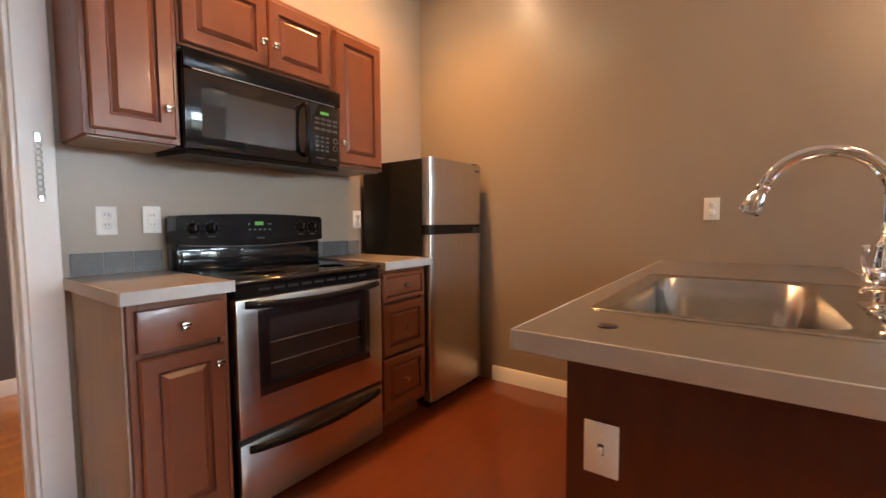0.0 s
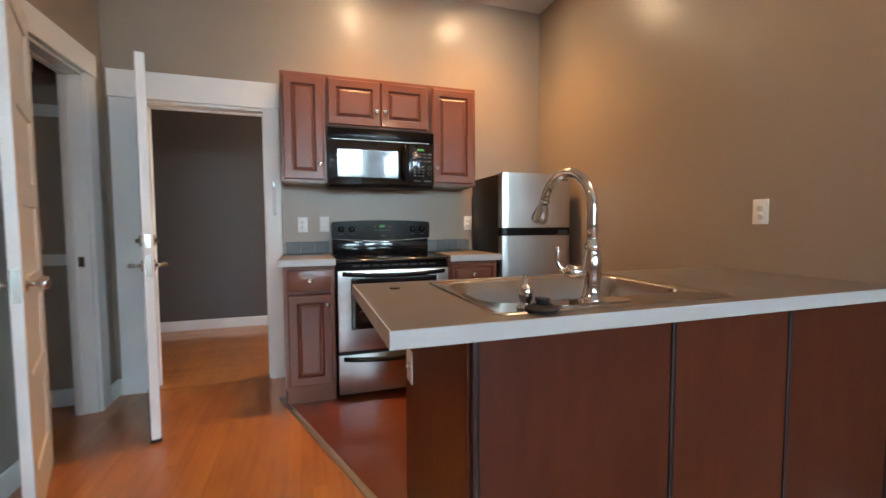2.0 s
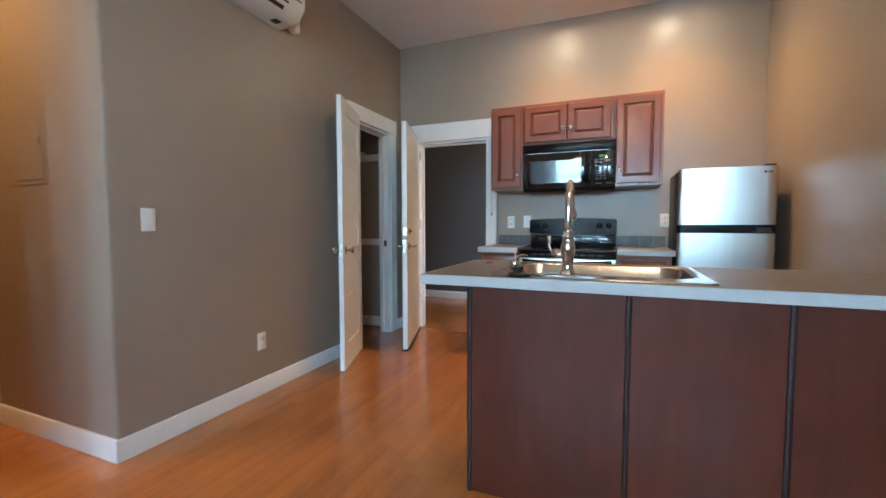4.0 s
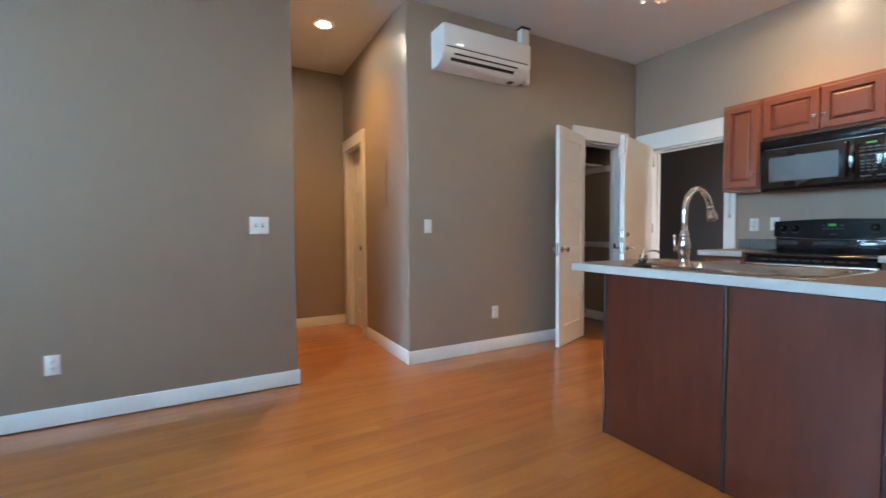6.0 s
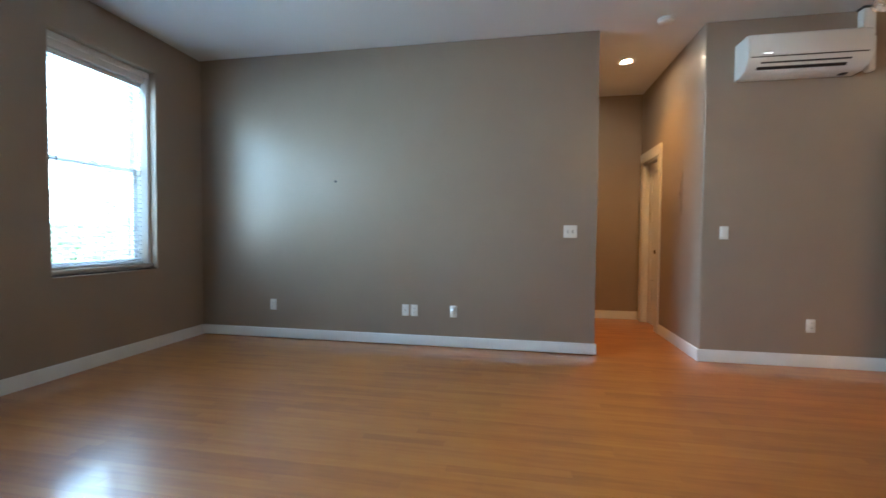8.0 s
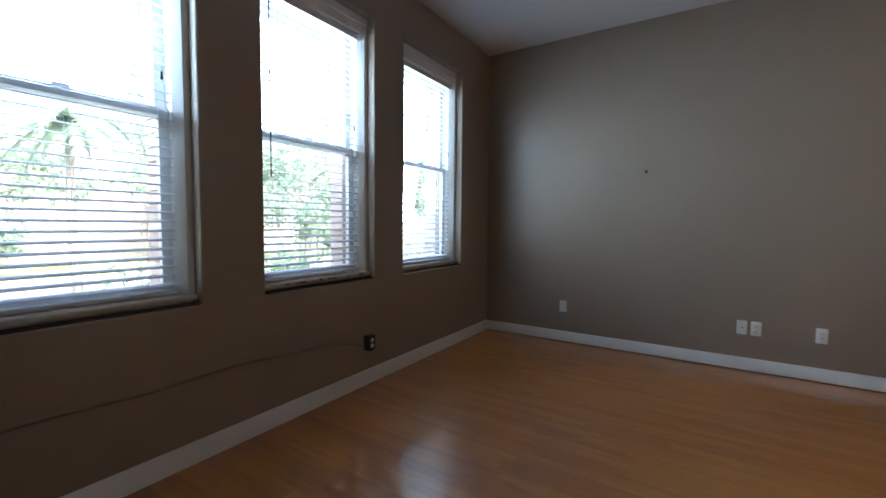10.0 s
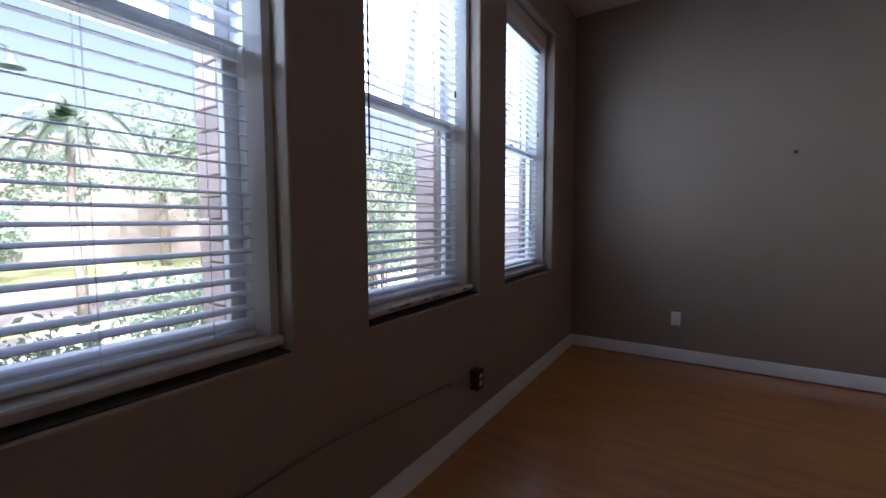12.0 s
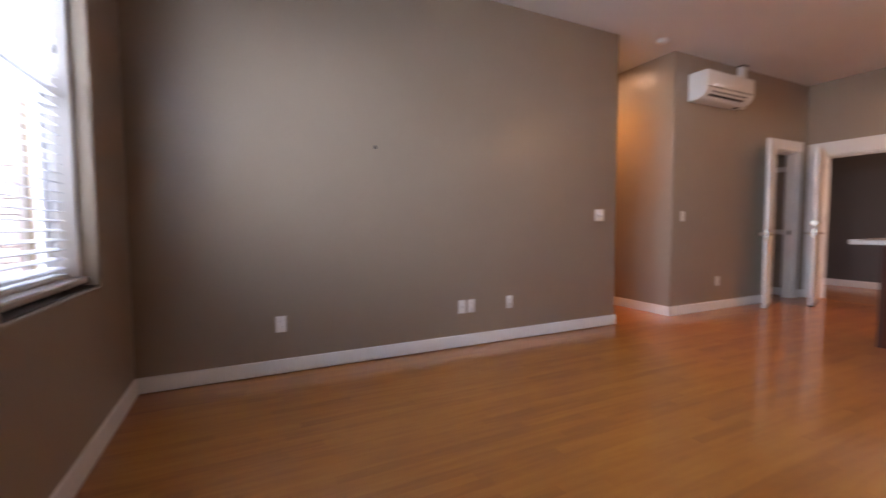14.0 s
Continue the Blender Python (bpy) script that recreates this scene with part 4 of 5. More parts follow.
for x in (0.066, 0.145, 0.612, 0.688):
    kn = part("knob", lathe(bmesh.new(), [(0, 0), (0.024, 0), (0.022, 0.010), (0.018, 0.014), (0.016, 0.026), (0, 0.028)], 20, pose(x, 0.4515, 1.105, 90)), BLACK, console, "black control knob")
    part("pointer", cube((x - 0.002, 0.4215, 1.100), (x + 0.002, 0.4245, 1.122)), GREYMARK, kn)
    for j in range(7):
        a = math.pi * (1.25 - 1.5 * j / 6)
        part("tick", cube((x + 0.031 * math.cos(a) - 0.002, 0.4505, 1.105 + 0.031 * math.sin(a) - 0.002), (x + 0.031 * math.cos(a) + 0.002, 0.4518, 1.105 + 0.031 * math.sin(a) + 0.002)), GREYMARK, console)
    part("caption", cube((x - 0.017, 0.4507, 1.066), (x + 0.017, 0.4518, 1.070)), GREYMARK, console)
part("display", cube((0.352, 0.4508, 1.118), (0.396, 0.4518, 1.136)), GREENLED, console, "green clock display")
for j in range(5):
    part("button", cube((0.318 + 0.026 * j, 0.4500, 1.093), (0.332 + 0.026 * j, 0.4518, 1.101), 0.0005), GREYMARK, console)
for x in (0.322, 0.425, 0.437):
    part("button", cube((x - 0.005, 0.4500, 1.120), (x + 0.005, 0.4518, 1.128), 0.0005), GREYMARK, console)
part("maker_bar", cube((0.362, 0.4508, 1.052), (0.400, 0.4518, 1.058)), GREYMARK, console)
part("vent_trim", cube((0.006, -0.004, 0.846), (W - 0.006, 0.03, 0.890), 0.003), BLACK, stove)
for j in range(9):
    part("vent_slot", cube((0.10 + 0.064 * j, -0.0052, 0.866), (0.148 + 0.064 * j, -0.0035, 0.876)), DARKSLOT, stove)
door = part("oven_door", solid_sheet("y", -0.016, 0.028, 0.003, W - 0.003, 0.315, 0.842, [(0.105, W - 0.105, 0.475, 0.775)], 0.004), STEEL, stove, "brushed steel oven door")
part("window", cube((0.100, 0.000, 0.470), (W - 0.100, 0.010, 0.780)), MWINDOW, door, "smoked oven glass")
part("window_rim", solid_sheet("y", -0.0175, -0.004, 0.085, W - 0.085, 0.455, 0.795, [(0.135, W - 0.135, 0.500, 0.755)], 0.003), BLACKGLASS, door)
for z in (0.57, 0.655):
    part("rack", tube(bmesh.new(), [(0.14, -0.0025, z), (W - 0.14, -0.0025, z)], 0.0022, 6), STEEL, door)


def bowed_handle(z, dark):
    bm = bmesh.new()
    pts, n = [], 22
    for k in range(n + 1):
        s = k / n
        pts.append((0.035 + (W - 0.07) * s, -0.022 - 0.030 * math.sin(math.pi * s) ** 0.55, z - 0.012 * math.sin(math.pi * s)))
    tube(bm, pts, 0.012, 12)
    for v in bm.verts:
        v.co.z = z + (v.co.z - z) * 1.25
    return bm


part("handle", bowed_handle(0.822, True), BLACK, door, "black bowed door handle")
part("door_gap", cube((0.006, 0.0, 0.290), (W - 0.006, 0.03, 0.316)), DARKSLOT, stove)
drawer = part("storage_drawer", cube((0.003, -0.012, 0.030), (W - 0.003, 0.028, 0.290), 0.004, 2), STEEL, stove, "brushed steel storage drawer")
part("handle", bowed_handle(0.268, False), BLACK, drawer, "dark bowed drawer handle")

# ---- microwave ----
mw = thing("microwave", "black over-the-range microwave with a glossy door", "microwave", pose(1.116, 2.094, 1.408, 2.5) @ Matrix.Diagonal((1.025, 1.0, 0.955, 1.0)))
MW = 0.742
part("body", cube((0, 0.022, 0.018), (MW, 0.310, 0.412), 0.004), BLACK, mw)
bm = bmesh.new()
extrude_profile(bm, [(0.010, 0.0), (0.30, 0.0), (0.30, 0.018), (0.0, 0.018)], "x", 0.006, MW - 0.006)
part("underside", bm, BLACKSIDE, mw)
for x in (0.10, 0.31, 0.52):
    part("filter", cube((x, 0.08, -0.002), (x + 0.14, 0.22, 0.0), 0.0008), GREYMARK, mw, "grey grease filter")
part("top_vent", cube((0.0, 0.0, 0.345), (MW, 0.021, 0.425), 0.004, 2), BLACK, mw, "black vent grille strip")
part("chrome_line", cube((0.03, -0.0012, 0.343), (MW - 0.04, 0.0, 0.3455)), STEEL, mw)
mdoor = part("door", cube((0.0, 0.0, 0.022), (0.552, 0.021, 0.340), 0.005, 2), BLACKGLASS, mw, "glossy black glass door")
part("window", cube((0.062, -0.0012, 0.075), (0.478, 0.0005, 0.275), 0.0005), MWINDOW, mdoor, "grey mesh window")
part("handle", tube(bmesh.new(), [(0.522, -0.004, 0.060), (0.522, -0.026, 0.072), (0.522, -0.034, 0.12), (0.522, -0.036, 0.19), (0.522, -0.034, 0.26), (0.522, -0.026, 0.308), (0.522, -0.004, 0.320)], 0.0115, 10), BLACK, mdoor, "upright black bar handle")
pad = part("control_panel", cube((0.556, 0.001, 0.022), (MW, 0.021, 0.340), 0.004, 2), BLACKGLASS, mw, "black touch panel")
part("display", cube((0.618, -0.0004, 0.288), (0.668, 0.0012, 0.303)), GREENLED, pad, "green clock display")
for j in range(3):
    for k in range(4):
        part("key", cube((0.592 + 0.030 * j, -0.0004, 0.095 + 0.023 * k), (0.610 + 0.030 * j, 0.0012, 0.105 + 0.023 * k)), GREYMARK, pad)
for j in range(4):
    for z in (0.205, 0.235, 0.258):
        part("key", cube((0.585 + 0.036 * j, -0.0004, z), (0.613 + 0.036 * j, 0.0012, z + 0.012)), GREYMARK, pad)
for z in (0.120, 0.160):
    part("dial_key", lathe(bmesh.new(), [(0.011, 0), (0.015, 0), (0.015, 0.0016), (0.011, 0.0016), (0.011, 0)], 20, pose(0.712, 0.0012, z, 90)), GREYMARK, pad)
for x in (0.592, 0.672):
    part("key", cube((x, -0.0004, 0.055), (x + 0.05, 0.0012, 0.064)), GREYMARK, pad)

# ---- refrigerator ----
fridge = thing("refrigerator", "top-freezer refrigerator with steel doors and black sides", "refrigerator", pose(2.303, 1.815, 0.0))
FW = 0.582
part("body", cube((0.0, 0.06, 0.025), (FW, 0.555, 1.510), 0.006, 2), BLACKSIDE, fridge, "black textured side")
part("kick_plate", cube((0.01, 0.03, 0.0), (FW - 0.01, 0.10, 0.045)), BLACKSIDE, fridge)


def curved_front(z0, z1):
    """A gently bowed door with rounded upright edges."""
    prof = [(0.0, 0.058), (0.0, 0.018), (0.006, 0.006), (0.020, 0.0)]
    prof += [(0.020 + (FW - 0.040) * k / 12, -0.007 * math.sin(math.pi * k / 12)) for k in range(1, 12)]
    prof += [(FW - 0.020, 0.0), (FW - 0.006, 0.006), (FW, 0.018), (FW, 0.058)]
    return extrude_profile(bmesh.new(), prof, "z", z0, z1)


fz = part("freezer_door", curved_front(1.118, 1.515), STEELV, fridge, "brushed steel freezer door")
fd = part("fridge_door", curved_front(0.050, 1.058), STEELV, fridge, "brushed steel refrigerator door")
grip = part("handle_band", curved_front(1.060, 1.116), BLACK, fridge, "black recessed grip band")
for v in grip.data.vertices:
    v.co.y += 0.008
part("grip_label", cube((FW - 0.13, -0.0005, 1.066), (FW - 0.02, 0.004, 1.072)), GREYMARK, grip, "pale strip on the grip")
part("grip_cut", cube((FW - 0.11, -0.0015, 1.074), (FW - 0.03, 0.006, 1.098)), DARKSLOT, grip)
part("hinge_cap", cube((FW - 0.07, 0.02, 1.515), (FW - 0.01, 0.09, 1.530), 0.005, 2), BLACK, fridge)
part("maker_mark", lathe(bmesh.new(), [(0, 0), (0.009, 0), (0.009, 0.001), (0, 0.001)], 16, pose(FW - 0.075, -0.0022, 1.475, 90)), GREYMARK, fz)
part("maker_mark", cube((FW - 0.060, -0.0025, 1.469), (FW - 0.035, 0.0, 1.481)), GREYMARK, fz)

# ---- peninsula ----
SX0, SX1, SY0, SY1 = 1.400, 2.215, 0.012, 0.628
PX0, PX1, PY0, PY1 = 1.317, EX - 0.001, -0.010, 0.645
pen = thing("kitchen_peninsula", "mahogany panelled kitchen peninsula joined to the wall", "kitchen peninsula", pose(0, 0, 0))
part("case", solid_sheet("z", 0.868, 0.004, PX0 + 0.0125, PX1, PY0 + 0.014, PY1, [(SX0 + 0.015, SX1 - 0.015, SY0 + 0.015, SY1 - 0.012)]), PANELWOOD, pen)
part("end_panel", cube((PX0, PY0 + 0.016, 0.003), (PX0 + 0.012, PY1 + 0.003, 0.870), 0.0015), PANELWOOD, pen, "mahogany end panel")
seams = [PX0 + 0.018, 1.932, 2.404, PX1 - 0.014]
for a, b in zip(seams, seams[1:]):
    part("panel", cube((a + 0.009, PY0, 0.003), (b - 0.009, PY0 + 0.0138, 0.868), 0.0015), PANELWOOD, pen)
for x in seams:
    part("seam_strip", extrude_profile(bmesh.new(), [(x - 0.0088, PY0 + 0.0135), (x - 0.0088, PY0 - 0.003), (x - 0.004, PY0 - 0.006), (x + 0.004, PY0 - 0.006), (x + 0.0088, PY0 - 0.003), (x + 0.0088, PY0 + 0.0135)], "z", 0.003, 0.868), PANELTRIM, pen, "dark upright joint strip")
ptop = thing("countertop", "taupe laminate peninsula countertop with pale edge and sink cut-out", "countertop", pose(0, 0, 0), "kitchen countertops")
part("slab", solid_sheet("z", 0.915, 0.874, 1.131, EX - 0.0015, -0.038, 0.692, [(SX0 + 0.02, SX1 - 0.02, SY0 + 0.02, SY1 - 0.02)]), COUNTER, ptop)
part("edge_band", cube((1.125, -0.044, 0.8735), (EX - 0.002, -0.0385, 0.9155), 0.0015), EDGE, ptop, "pale laminate edge band")
part("edge_band", cube((1.125, 0.6925, 0.8735), (EX - 0.002, 0.698, 0.9155), 0.0015), EDGE, ptop, "pale laminate edge band")
part("edge_band", cube((1.1252, -0.0383, 0.8735), (1.1305, 0.6923, 0.9155), 0.0015), EDGE, ptop, "pale laminate edge band")


def rounded(x0, x1, y0, y1, r, n=5):
    pts = []
    for cx, cy, a0 in ((x1 - r, y1 - r, 0), (x0 + r, y1 - r, 90), (x0 + r, y0 + r, 180), (x1 - r, y0 + r, 270)):
        pts += [(cx + r * math.cos(radians(a0 + 90 * k / n)), cy + r * math.sin(radians(a0 + 90 * k / n))) for k in range(n + 1)]
    return pts


sink = thing("kitchen_sink", "single-bowl stainless steel drop-in sink", "sink", pose(0, 0, 0))
bm = bmesh.new()
loops = []
for inset, z, r, extra in ((0.0, 0.9158, 0.03, 0), (0.002, 0.9195, 0.03, 0), (0.010, 0.9210, 0.03, 0), (0.016, 0.9185, 0.03, 0), (0.040, 0.9180, 0.10, 1), (0.046, 0.9130, 0.10, 1), (0.054, 0.78, 0.10, 1), (0.064, 0.752, 0.10, 1), (0.093, 0.742, 0.09, 1)):
    loops.append([bm.verts.new((x, y, z)) for x, y in rounded(SX0 + inset, SX1 - inset, SY0 + inset + 0.085 * extra, SY1 - inset, r)])
for a, b in zip(loops, loops[1:]):
    for k in range(len(a)):
        bm.faces.new((a[k], a[(k + 1) % len(a)], b[(k + 1) % len(b)], b[k]))
bm.faces.new(loops[-1])
part("bowl", bm, SINKSTEEL, sink)
part("drain", lathe(bmesh.new(), [(0.0, 0.7445), (0.018, 0.7445), (0.03, 0.7455), (0.042, 0.7440), (0.045, 0.7424)], 22, pose(1.81, 0.36, 0)), CHROME, sink, "chrome drain")

tap = thing("kitchen_faucet", "chrome gooseneck pull-down faucet with side lever", "faucet", pose(FAUCET[0], FAUCET[1], 0.918))
bm = bmesh.new()
plate_pts = rounded(-0.125, 0.125, -0.030, 0.030, 0.0299, 8)
extrude_profile(bm, plate_pts, "z", 0.0, 0.007)
part("deck_plate", bm, CHROME, tap)
part("body", lathe(bmesh.new(), [(0, 0.007), (0.034, 0.007), (0.034, 0.012), (0.029, 0.018), (0.024, 0.026), (0.0215, 0.046), (0.023, 0.070), (0.027, 0.096), (0.0275, 0.112), (0.023, 0.138), (0.020, 0.150), (0.022, 0.154), (0.022, 0.162), (0.018, 0.166), (0.018, 0.174), (0.015, 0.178), (0, 0.178)], 26), CHROME, tap)
reach = Vector((-0.05, 0.9987, 0))
pts = [(0, 0, 0.17), (0, 0, 0.22), (0, 0, 0.265)]
for k in range(1, 15):
    a = math.pi * k / 14 * 0.90
    p = reach * (0.115 * (1 - math.cos(a)))
    pts.append((p.x, p.y, 0.265 + 0.108 * math.sin(a)))
tip, back = Vector(pts[-1]), Vector(pts[-2])
down = (tip - back).normalized()
part("spout", tube(bmesh.new(), pts, 0.0142, 16), CHROME, tap)
tilt = (-down).to_track_quat("-Z", "Y").to_matrix().to_4x4()
part("spray_head", lathe(bmesh.new(), [(0, 0), (0.0165, 0), (0.0180, 0.006), (0.0155, 0.010), (0.0155, 0.020), (0.0205, 0.032), (0.0255, 0.056), (0.0265, 0.070), (0.0220, 0.077), (0, 0.077)], 20, Matrix.Translation(tip) @ tilt), CHROME, tap)
arm = Vector((-0.84, 0.54, 0))
bm = bmesh.new()
tube(bm, [arm * 0.018 + Vector((0, 0, 0.085)), arm * 0.050 + Vector((0, 0, 0.088)), arm * 0.066 + Vector((0, 0, 0.090)), arm * 0.074 + Vector((0, 0, 0.090))], [0.016, 0.019, 0.018, 0.010], 16)
part("valve", bm, CHROME, tap)
part("lever", tube(bmesh.new(), [arm * 0.068 + Vector((0, 0, 0.088)), arm * 0.086 + Vector((0, 0, 0.100)), arm * 0.095 + Vector((0, 0, 0.118)), arm * 0.092 + Vector((0, 0, 0.140)), arm * 0.095 + Vector((0, 0, 0.157))], [0.007, 0.006, 0.0055, 0.007, 0.008], 12), CHROME, tap)

soap = thing("soap_dispenser", "chrome soap dispenser with a curved spout", "soap dispenser", pose(1.506, 0.062, 0.918))
part("body", lathe(bmesh.new(), [(0, 0), (0.024, 0), (0.022, 0.005), (0.014, 0.010), (0.013, 0.020), (0.019, 0.028), (0.020, 0.052), (0.015, 0.060), (0.007, 0.064), (0.006, 0.082), (0.003, 0.088), (0, 0.088)], 20), CHROME, soap)
part("spout", tube(bmesh.new(), [(0, 0, 0.066), (0.010, 0.020, 0.074), (0.022, 0.045, 0.078), (0.034, 0.066, 0.074), (0.037, 0.072, 0.066)], 0.0048, 10), CHROME, soap)
plug = thing("sink_stopper", "black rubber sink stopper lying on the sink edge", "sink stopper", pose(1.530, 0.020, 0.9215) @ Matrix.Diagonal((0.92, 0.92, 0.78, 1.0)))
part("flange", lathe(bmesh.new(), [(0, 0), (0.044, 0), (0.049, 0.004), (0.047, 0.009), (0.030, 0.016), (0.022, 0.020), (0, 0.020)], 28), RUBBER, plug)
part("grip", lathe(bmesh.new(), [(0, 0.019), (0.019, 0.019), (0.017, 0.026), (0.021, 0.034), (0.020, 0.040), (0, 0.042)], 20), RUBBER, plug)
cap = thing("hole_cap", "dark oval cap set into the countertop", "hole cap", pose(1.257, 0.543, 0.9152))
part("disc", lathe(bmesh.new(), [(0, 0), (0.019, 0), (0.020, 0.002), (0.016, 0.004), (0, 0.004)], 22), PANELTRIM, cap)

# ---- kitchen floor and its edge strip ----
bm = bmesh.new()
corners = [(0.785, 1.99), (1.317, 0.45), (EX - 0.003, 0.45), (EX - 0.003, KY - 0.003), (0.825, KY - 0.003), (0.825, 1.99)]
extrude_profile(bm, corners, "z", 0.0005, 0.005)
structure("kitchen_floor", bm, REDFLOOR, "glossy dark red laminate kitchen floor", "floor")
strip = Vector((1.310 - 0.785, 0.47 - 1.99, 0))
ln = strip.length
prof = [(-0.018, 0.0), (-0.016, 0.006), (-0.006, 0.010), (0.006, 0.010), (0.016, 0.006), (0.018, 0.0)]
trim = structure("trim_strip", extrude_profile(bmesh.new(), prof, "y", 0, ln), ALU, "grey metal floor transition strip", "trim")
trim.matrix_world = Matrix.Translation((0.785, 1.99, 0.001)) @ Matrix.Rotation(math.atan2(-strip.x, strip.y), 4, "Z")
structure("door_sill_strip", cube((-0.055, KY - 0.005, 0.0005), (0.682, KY + 0.12, 0.006), 0.002), OAK, "flat oak threshold in the doorway", "trim")

# ---- outside ----
GZ = -1.3
structure("ground", solid_sheet("z", GZ, GZ - 0.3, -4000, 4000, -4500, -5.95), GRASS, "lawn reaching to the distance outside the windows", "ground")
# Unseen pale slab, added to bounce outdoor light up through the windows.
structure("bounce_slab", cube((-14, -9.0, GZ + 0.002), (14, -5.95, GZ + 0.05)), CONCRETE, "unseen pale concrete slab added below the windows to bounce light", "pavement")
structure("pavement", cube((-60, -16.5, GZ + 0.002), (60, -14.6, GZ + 0.06)), CONCRETE, "pale concrete pavement", "pavement")
structure("road", cube((-60, -26, GZ + 0.002), (60, -17.4, GZ + 0.02)), ASPHALT, "grey asphalt road", "road")
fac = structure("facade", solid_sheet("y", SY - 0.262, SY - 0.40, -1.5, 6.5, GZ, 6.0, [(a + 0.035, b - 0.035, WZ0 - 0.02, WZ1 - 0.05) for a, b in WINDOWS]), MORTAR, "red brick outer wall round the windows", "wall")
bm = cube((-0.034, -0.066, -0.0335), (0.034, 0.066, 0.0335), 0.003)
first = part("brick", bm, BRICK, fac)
n = 0
for a, b in WINDOWS:
    for side, x in ((0, a + 0.032), (1, b - 0.032)):
        z = WZ0 + 0.02
        while z < WZ1 - 0.09:
            ob = first if n == 0 else new("brick", first.data)
            ob.parent = fac
            ob.location = (x + random.uniform(-0.0015, 0.0015), SY - 0.334, z)
            n += 1
            z += 0.072


def leaf_cloud(bm, centre, size, count, leaf, rng):
    """Scattered small leaves, denser towards the skin of an uneven clump."""
    for _ in range(count):
        d = Vector((rng.gauss(0, 1), rng.gauss(0, 1), rng.gauss(0, 1))).normalized()
        p = Vector(centre) + Vector((d.x * size[0], d.y * size[1], d.z * size[2])) * (rng.random() ** 0.45)
        n = Vector((rng.gauss(0, 1), rng.gauss(0, 1), rng.gauss(0.6, 1))).normalized()
        u = n.orthogonal().normalized()
        u = (Matrix.Rotation(rng.uniform(0, 6.28), 3, n) @ u) * leaf * rng.uniform(0.6, 1.3)
        w = n.cross(u) * 0.45
        bm.faces.new([bm.verts.new(p - u), bm.verts.new(p + w + n * leaf * 0.1), bm.verts.new(p + u), bm.verts.new(p - w + n * leaf * 0.1)])


def tree(x, y, h, spread, seed, material, label):
    rng = random.Random(seed)
    th = thing("tree", label, "tree", pose(x, y, GZ), "street trees")
    trunk, crown = bmesh.new(), bmesh.new()
    lean = rng.uniform(-0.2, 0.2)
    leaf = 0.085 if y > -20 else 0.19
    tube(trunk, [(0, 0, -0.1), (lean * 0.3, 0, h * 0.25), (lean * 0.7, lean * 0.3, h * 0.5), (lean, lean * 0.5, h * 0.85)], [h * 0.030, h * 0.024, h * 0.017, h * 0.005], 9)
    for k in range(11):
        a, z0 = rng.uniform(0, 6.28), h * rng.uniform(0.32, 0.75)
        r = spread * rng.uniform(0.55, 1.0)
        end = Vector((lean + r * math.cos(a), r * math.sin(a), z0 + h * rng.uniform(0.05, 0.25)))
        mid = Vector((lean * 0.6 + r * 0.5 * math.cos(a), r * 0.5 * math.sin(a), z0 + h * 0.07))
        tube(trunk, [(lean * 0.6, lean * 0.3, z0), mid, end], [h * 0.011, h * 0.007, h * 0.002], 6)
        for c in (mid, end, mid.lerp(end, 0.6) + Vector((rng.uniform(-0.4, 0.4), rng.uniform(-0.4, 0.4), rng.uniform(0, 0.4)))):
            s = spread * rng.uniform(0.22, 0.40)
            leaf_cloud(crown, c, (s, s, s * 0.7), 110, leaf, rng)
    leaf_cloud(crown, (lean, 0, h * 0.9), (spread * 0.35, spread * 0.35, spread * 0.3), 150, leaf, rng)
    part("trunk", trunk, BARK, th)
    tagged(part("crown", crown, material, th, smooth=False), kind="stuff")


for k, (x, y, h, s) in enumerate(((2.6, -14.6, 3.2, 1.2), (-2.6, -14.8, 5.4, 2.0), (-5.2, -12.4, 4.4, 1.6), (4.2, -14.6, 4.6, 1.7), (-6.5, -16.0, 6.5, 2.6), (0.2, -29.0, 8.5, 4.0), (-7.5, -30.0, 9.5, 4.5), (6.5, -28.0, 8.0, 4.0), (-15.0, -27.0, 9.0, 4.5), (-20.0, -20.0, 8.0, 4.0))):
    tree(x, y, h, s, 20 + k, LEAF, "leafy green street tree in sunlight")
for k, (x, y, w, h) in enumerate(((2.6, -9.6, 1.3, 0.9), (0.9, -10.4, 1.5, 1.1), (-1.2, -10.0, 1.3, 1.2), (-2.9, -10.2, 1.5, 1.75), (-5.2, -10.6, 1.6, 1.5), (4.6, -10.2, 1.4, 1.0), (-8.0, -11.4, 1.9, 1.6))):
    rng = random.Random(60 + k)
    th = thing("bush", "rounded green garden bush outside the windows", "bush", pose(x, y, GZ), "garden bushes")
    stems, leaves = bmesh.new(), bmesh.new()
    for j in range(7):
        a, r = rng.uniform(0, 6.28), w * rng.uniform(0.2, 0.55)
        top_p = Vector((r * math.cos(a), r * math.sin(a) * 0.7, rng.uniform(0.9, 1.9) * h))
        tube(stems, [(0.1 * math.cos(a), 0.1 * math.sin(a), -0.05), top_p * 0.5, top_p], [0.03, 0.02, 0.006], 5)
        leaf_cloud(leaves, top_p * 0.8, (w * 0.4, w * 0.35, 0.5 * h), 240, 0.055, rng)
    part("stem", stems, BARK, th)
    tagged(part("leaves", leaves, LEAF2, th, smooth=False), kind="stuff")

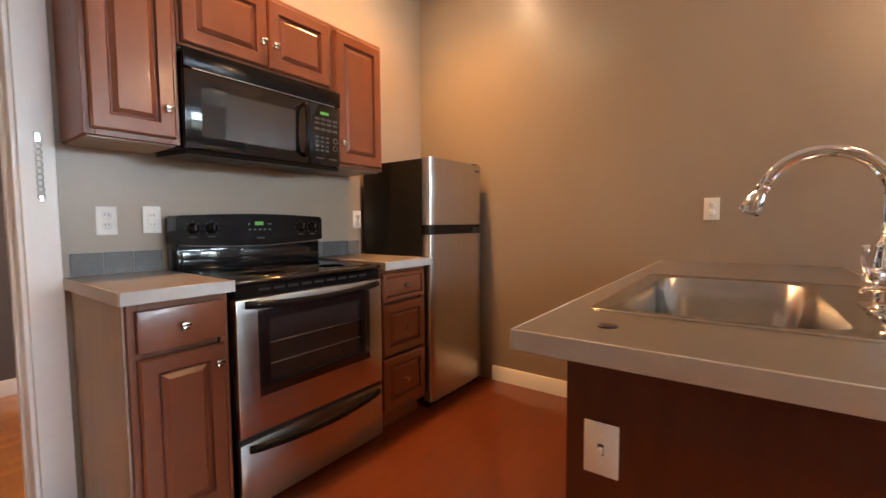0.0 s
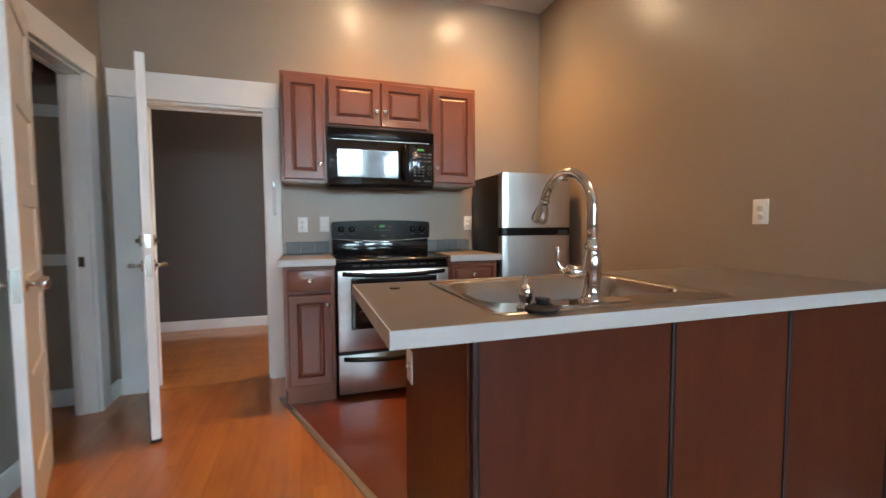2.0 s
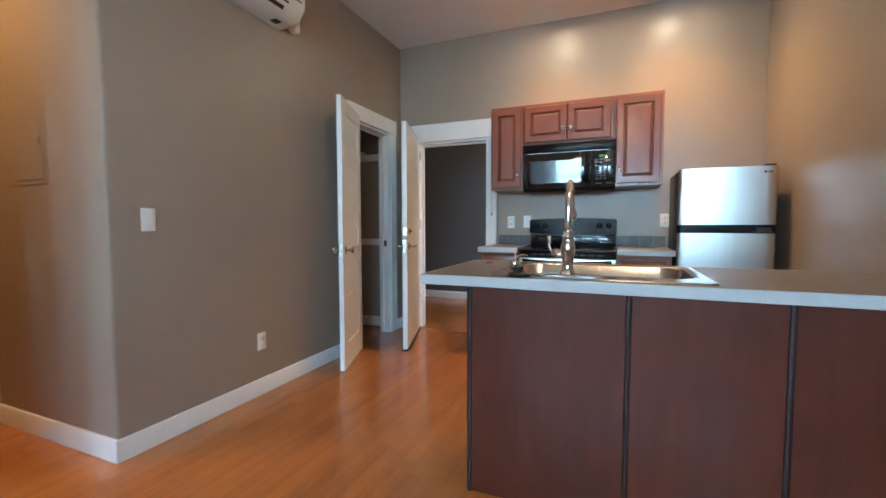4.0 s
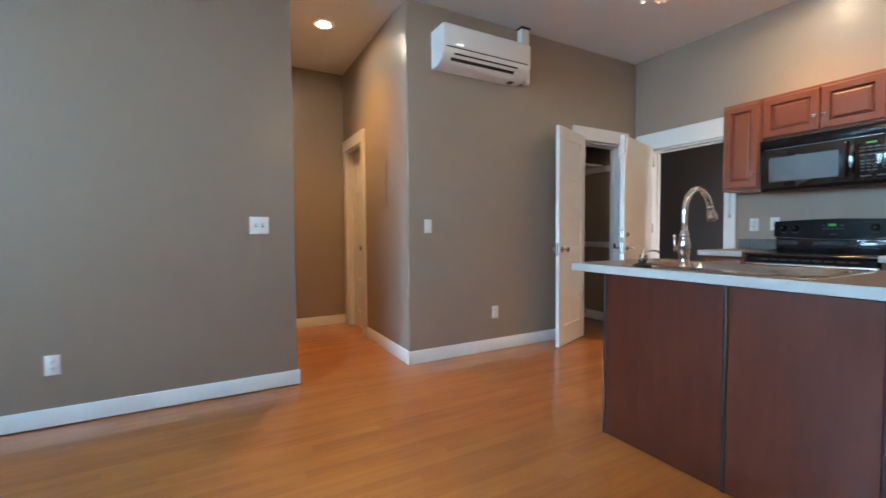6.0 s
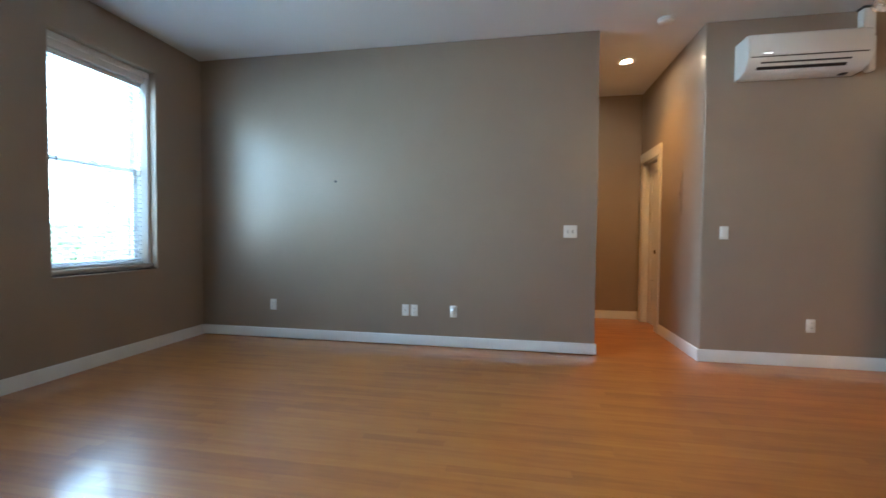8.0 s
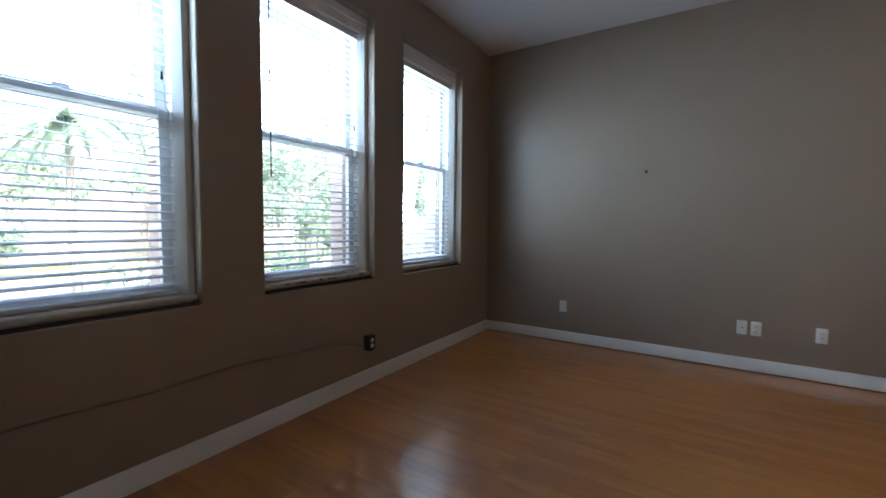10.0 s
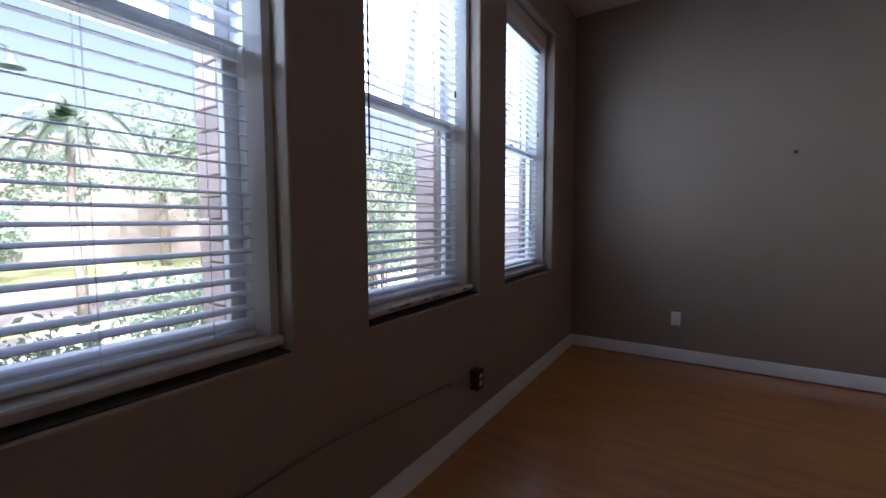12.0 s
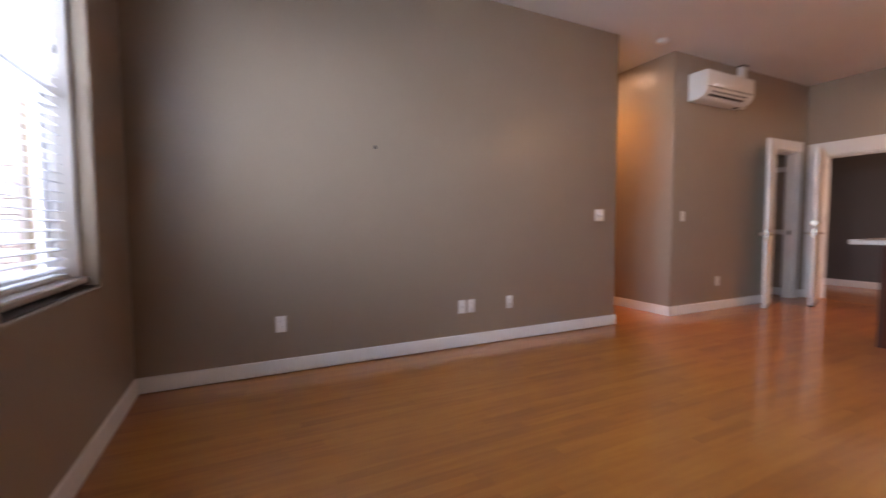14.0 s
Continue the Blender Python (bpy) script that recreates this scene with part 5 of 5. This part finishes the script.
palm = thing("palm_tree", "tall palm tree with drooping green fronds across the lawn", "tree", pose(0.0, -17.0, GZ), "street trees")
part("trunk", tube(bmesh.new(), [(0, 0, -0.1), (0.05, 0, 1.5), (0.10, 0, 3.2), (0.0, 0, 4.9)], [0.13, 0.09, 0.08, 0.08], 10), BARK, palm)
rng = random.Random(88)
for k in range(22):
    frond = bmesh.new()
    a, up = 2 * math.pi * k / 22 + rng.uniform(-0.1, 0.1), rng.uniform(0.1, 1.1)
    spine = []
    for j in range(9):
        s = j / 8
        rad = 1.55 * s
        spine.append(Vector((rad * math.cos(a), rad * math.sin(a), 4.9 + up * s * 1.3 - 1.5 * s * s)))
    tube(frond, spine, [0.018] * 8 + [0.004], 5)
    side = Vector((-math.sin(a), math.cos(a), 0))
    for j in range(1, 9):
        for q in range(4):
            p = spine[j - 1].lerp(spine[j], q / 4)
            for sg in (-1, 1):
                tip = p + side * sg * 0.38 * (1.1 - j / 10) + (spine[j] - spine[j - 1]) * 0.9 - Vector((0, 0, 0.10))
                w = (spine[j] - spine[j - 1]).normalized() * 0.04
                frond.faces.new([frond.verts.new(p - w), frond.verts.new(p + w), frond.verts.new(tip)])
    part("frond", frond, LEAF, palm, smooth=False)

house = thing("apartment_building", "long pale stucco building across the street", "building", pose(-14, -36, GZ))
part("wall", cube((-60, -8, -0.1), (60, 0, 7.2), 0.02), STUCCO, house)
part("parapet", cube((-60.1, -8.1, 7.2), (60.1, 0.1, 7.5), 0.03), CONCRETE, house)

lampost = thing("street_lamp", "green gooseneck street lamp with a bell shade", "street lamp", pose(1.70, -17.0, GZ))
part("pole", tube(bmesh.new(), [(0, 0, 0), (0, 0, 0.4), (0, 0, 4.6), (0, 0, 5.2), (-0.06, 0, 5.70), (-0.24, 0, 6.10), (-0.50, 0, 6.25), (-0.70, 0, 6.16), (-0.75, 0, 6.02)], [0.11, 0.075, 0.055, 0.045, 0.036, 0.03, 0.03, 0.03, 0.03], 12), LAMPGREEN, lampost)
part("base", lathe(bmesh.new(), [(0, 0), (0.20, 0), (0.20, 0.06), (0.14, 0.12), (0.12, 0.34), (0, 0.36)], 16), LAMPGREEN, lampost)
part("shade", lathe(bmesh.new(), [(0.03, 6.05), (0.08, 6.00), (0.10, 5.90), (0.22, 5.78), (0.24, 5.75), (0.20, 5.76), (0.07, 5.87), (0.0, 5.88)], 24, pose(-0.75, 0, 0)), LAMPGREEN, lampost)

# ---- floor strips ----
def strip_mesh(length, w=0.0568, h=0.0135):
    bm = bmesh.new()
    e = 0.00012
    low = [(-w / 2, 0), (w / 2, 0), (w / 2, length), (-w / 2, length)]
    rings = [[bm.verts.new((x, y, -h)) for x, y in low], [bm.verts.new((x, y, -e)) for x, y in low],
             [bm.verts.new((x * (1 - 2 * e / w), min(max(y, e), length - e), 0)) for x, y in low]]
    for a, b in zip(rings, rings[1:]):
        for k in range(4):
            bm.faces.new((a[k], a[(k + 1) % 4], b[(k + 1) % 4], b[k]))
    bm.faces.new(rings[-1])
    me = bpy.data.meshes.new("plank")
    bm.to_mesh(me)
    bm.free()
    me.materials.append(OAK)
    return me


LENGTHS = (0.45, 0.65, 0.85, 1.05, 1.35)
shared = {q: strip_mesh(q) for q in LENGTHS}
rng = random.Random(9)
verts, faces, singles = [], [], 0
x = HALL_W + 0.02
while x < FAR_X:
    if x < AX - 0.12:
        y, stop = HALL_S - 0.1, HALL_N + 0.1
    elif x < EX + 0.1:
        y, stop = SY - 0.15, KY
    else:
        y, stop = SY - 0.15, DIN_Y + 0.1
    y -= rng.uniform(0, 0.5)
    while y < stop:
        q = rng.choice(LENGTHS)
        if 0.0 < x < 2.9 and -3.6 < y < -1.0 and singles < 300:
            ob = new("plank", shared[q])
            ob.location, ob.parent = (x, y, rng.uniform(-0.00015, 0.0)), floor
            singles += 1
        else:
            base = len(verts)
            dz = rng.uniform(-0.00015, 0.0)
            verts += [(x + v.co.x, y + v.co.y, v.co.z + dz) for v in shared[q].vertices]
            faces += [[base + k for k in p.vertices] for p in shared[q].polygons]
        y += q + 0.0004
    x += 0.0569
y = KY + 0.13
while y < BACK_Y:
    x = -1.9 - rng.uniform(0, 0.5)
    while x < 2.7:
        q = rng.choice(LENGTHS)
        base = len(verts)
        verts += [(x + v.co.y, y + 0.028 - v.co.x, v.co.z) for v in shared[q].vertices]
        faces += [[base + k for k in p.vertices] for p in shared[q].polygons]
        x += q + 0.0004
    y += 0.0569
me = bpy.data.meshes.new("planks")
me.from_pydata(verts, [], faces)
me.materials.append(OAK)
rest = new("planks", me)
rest.parent = floor
tagged(rest, kind="stuff")
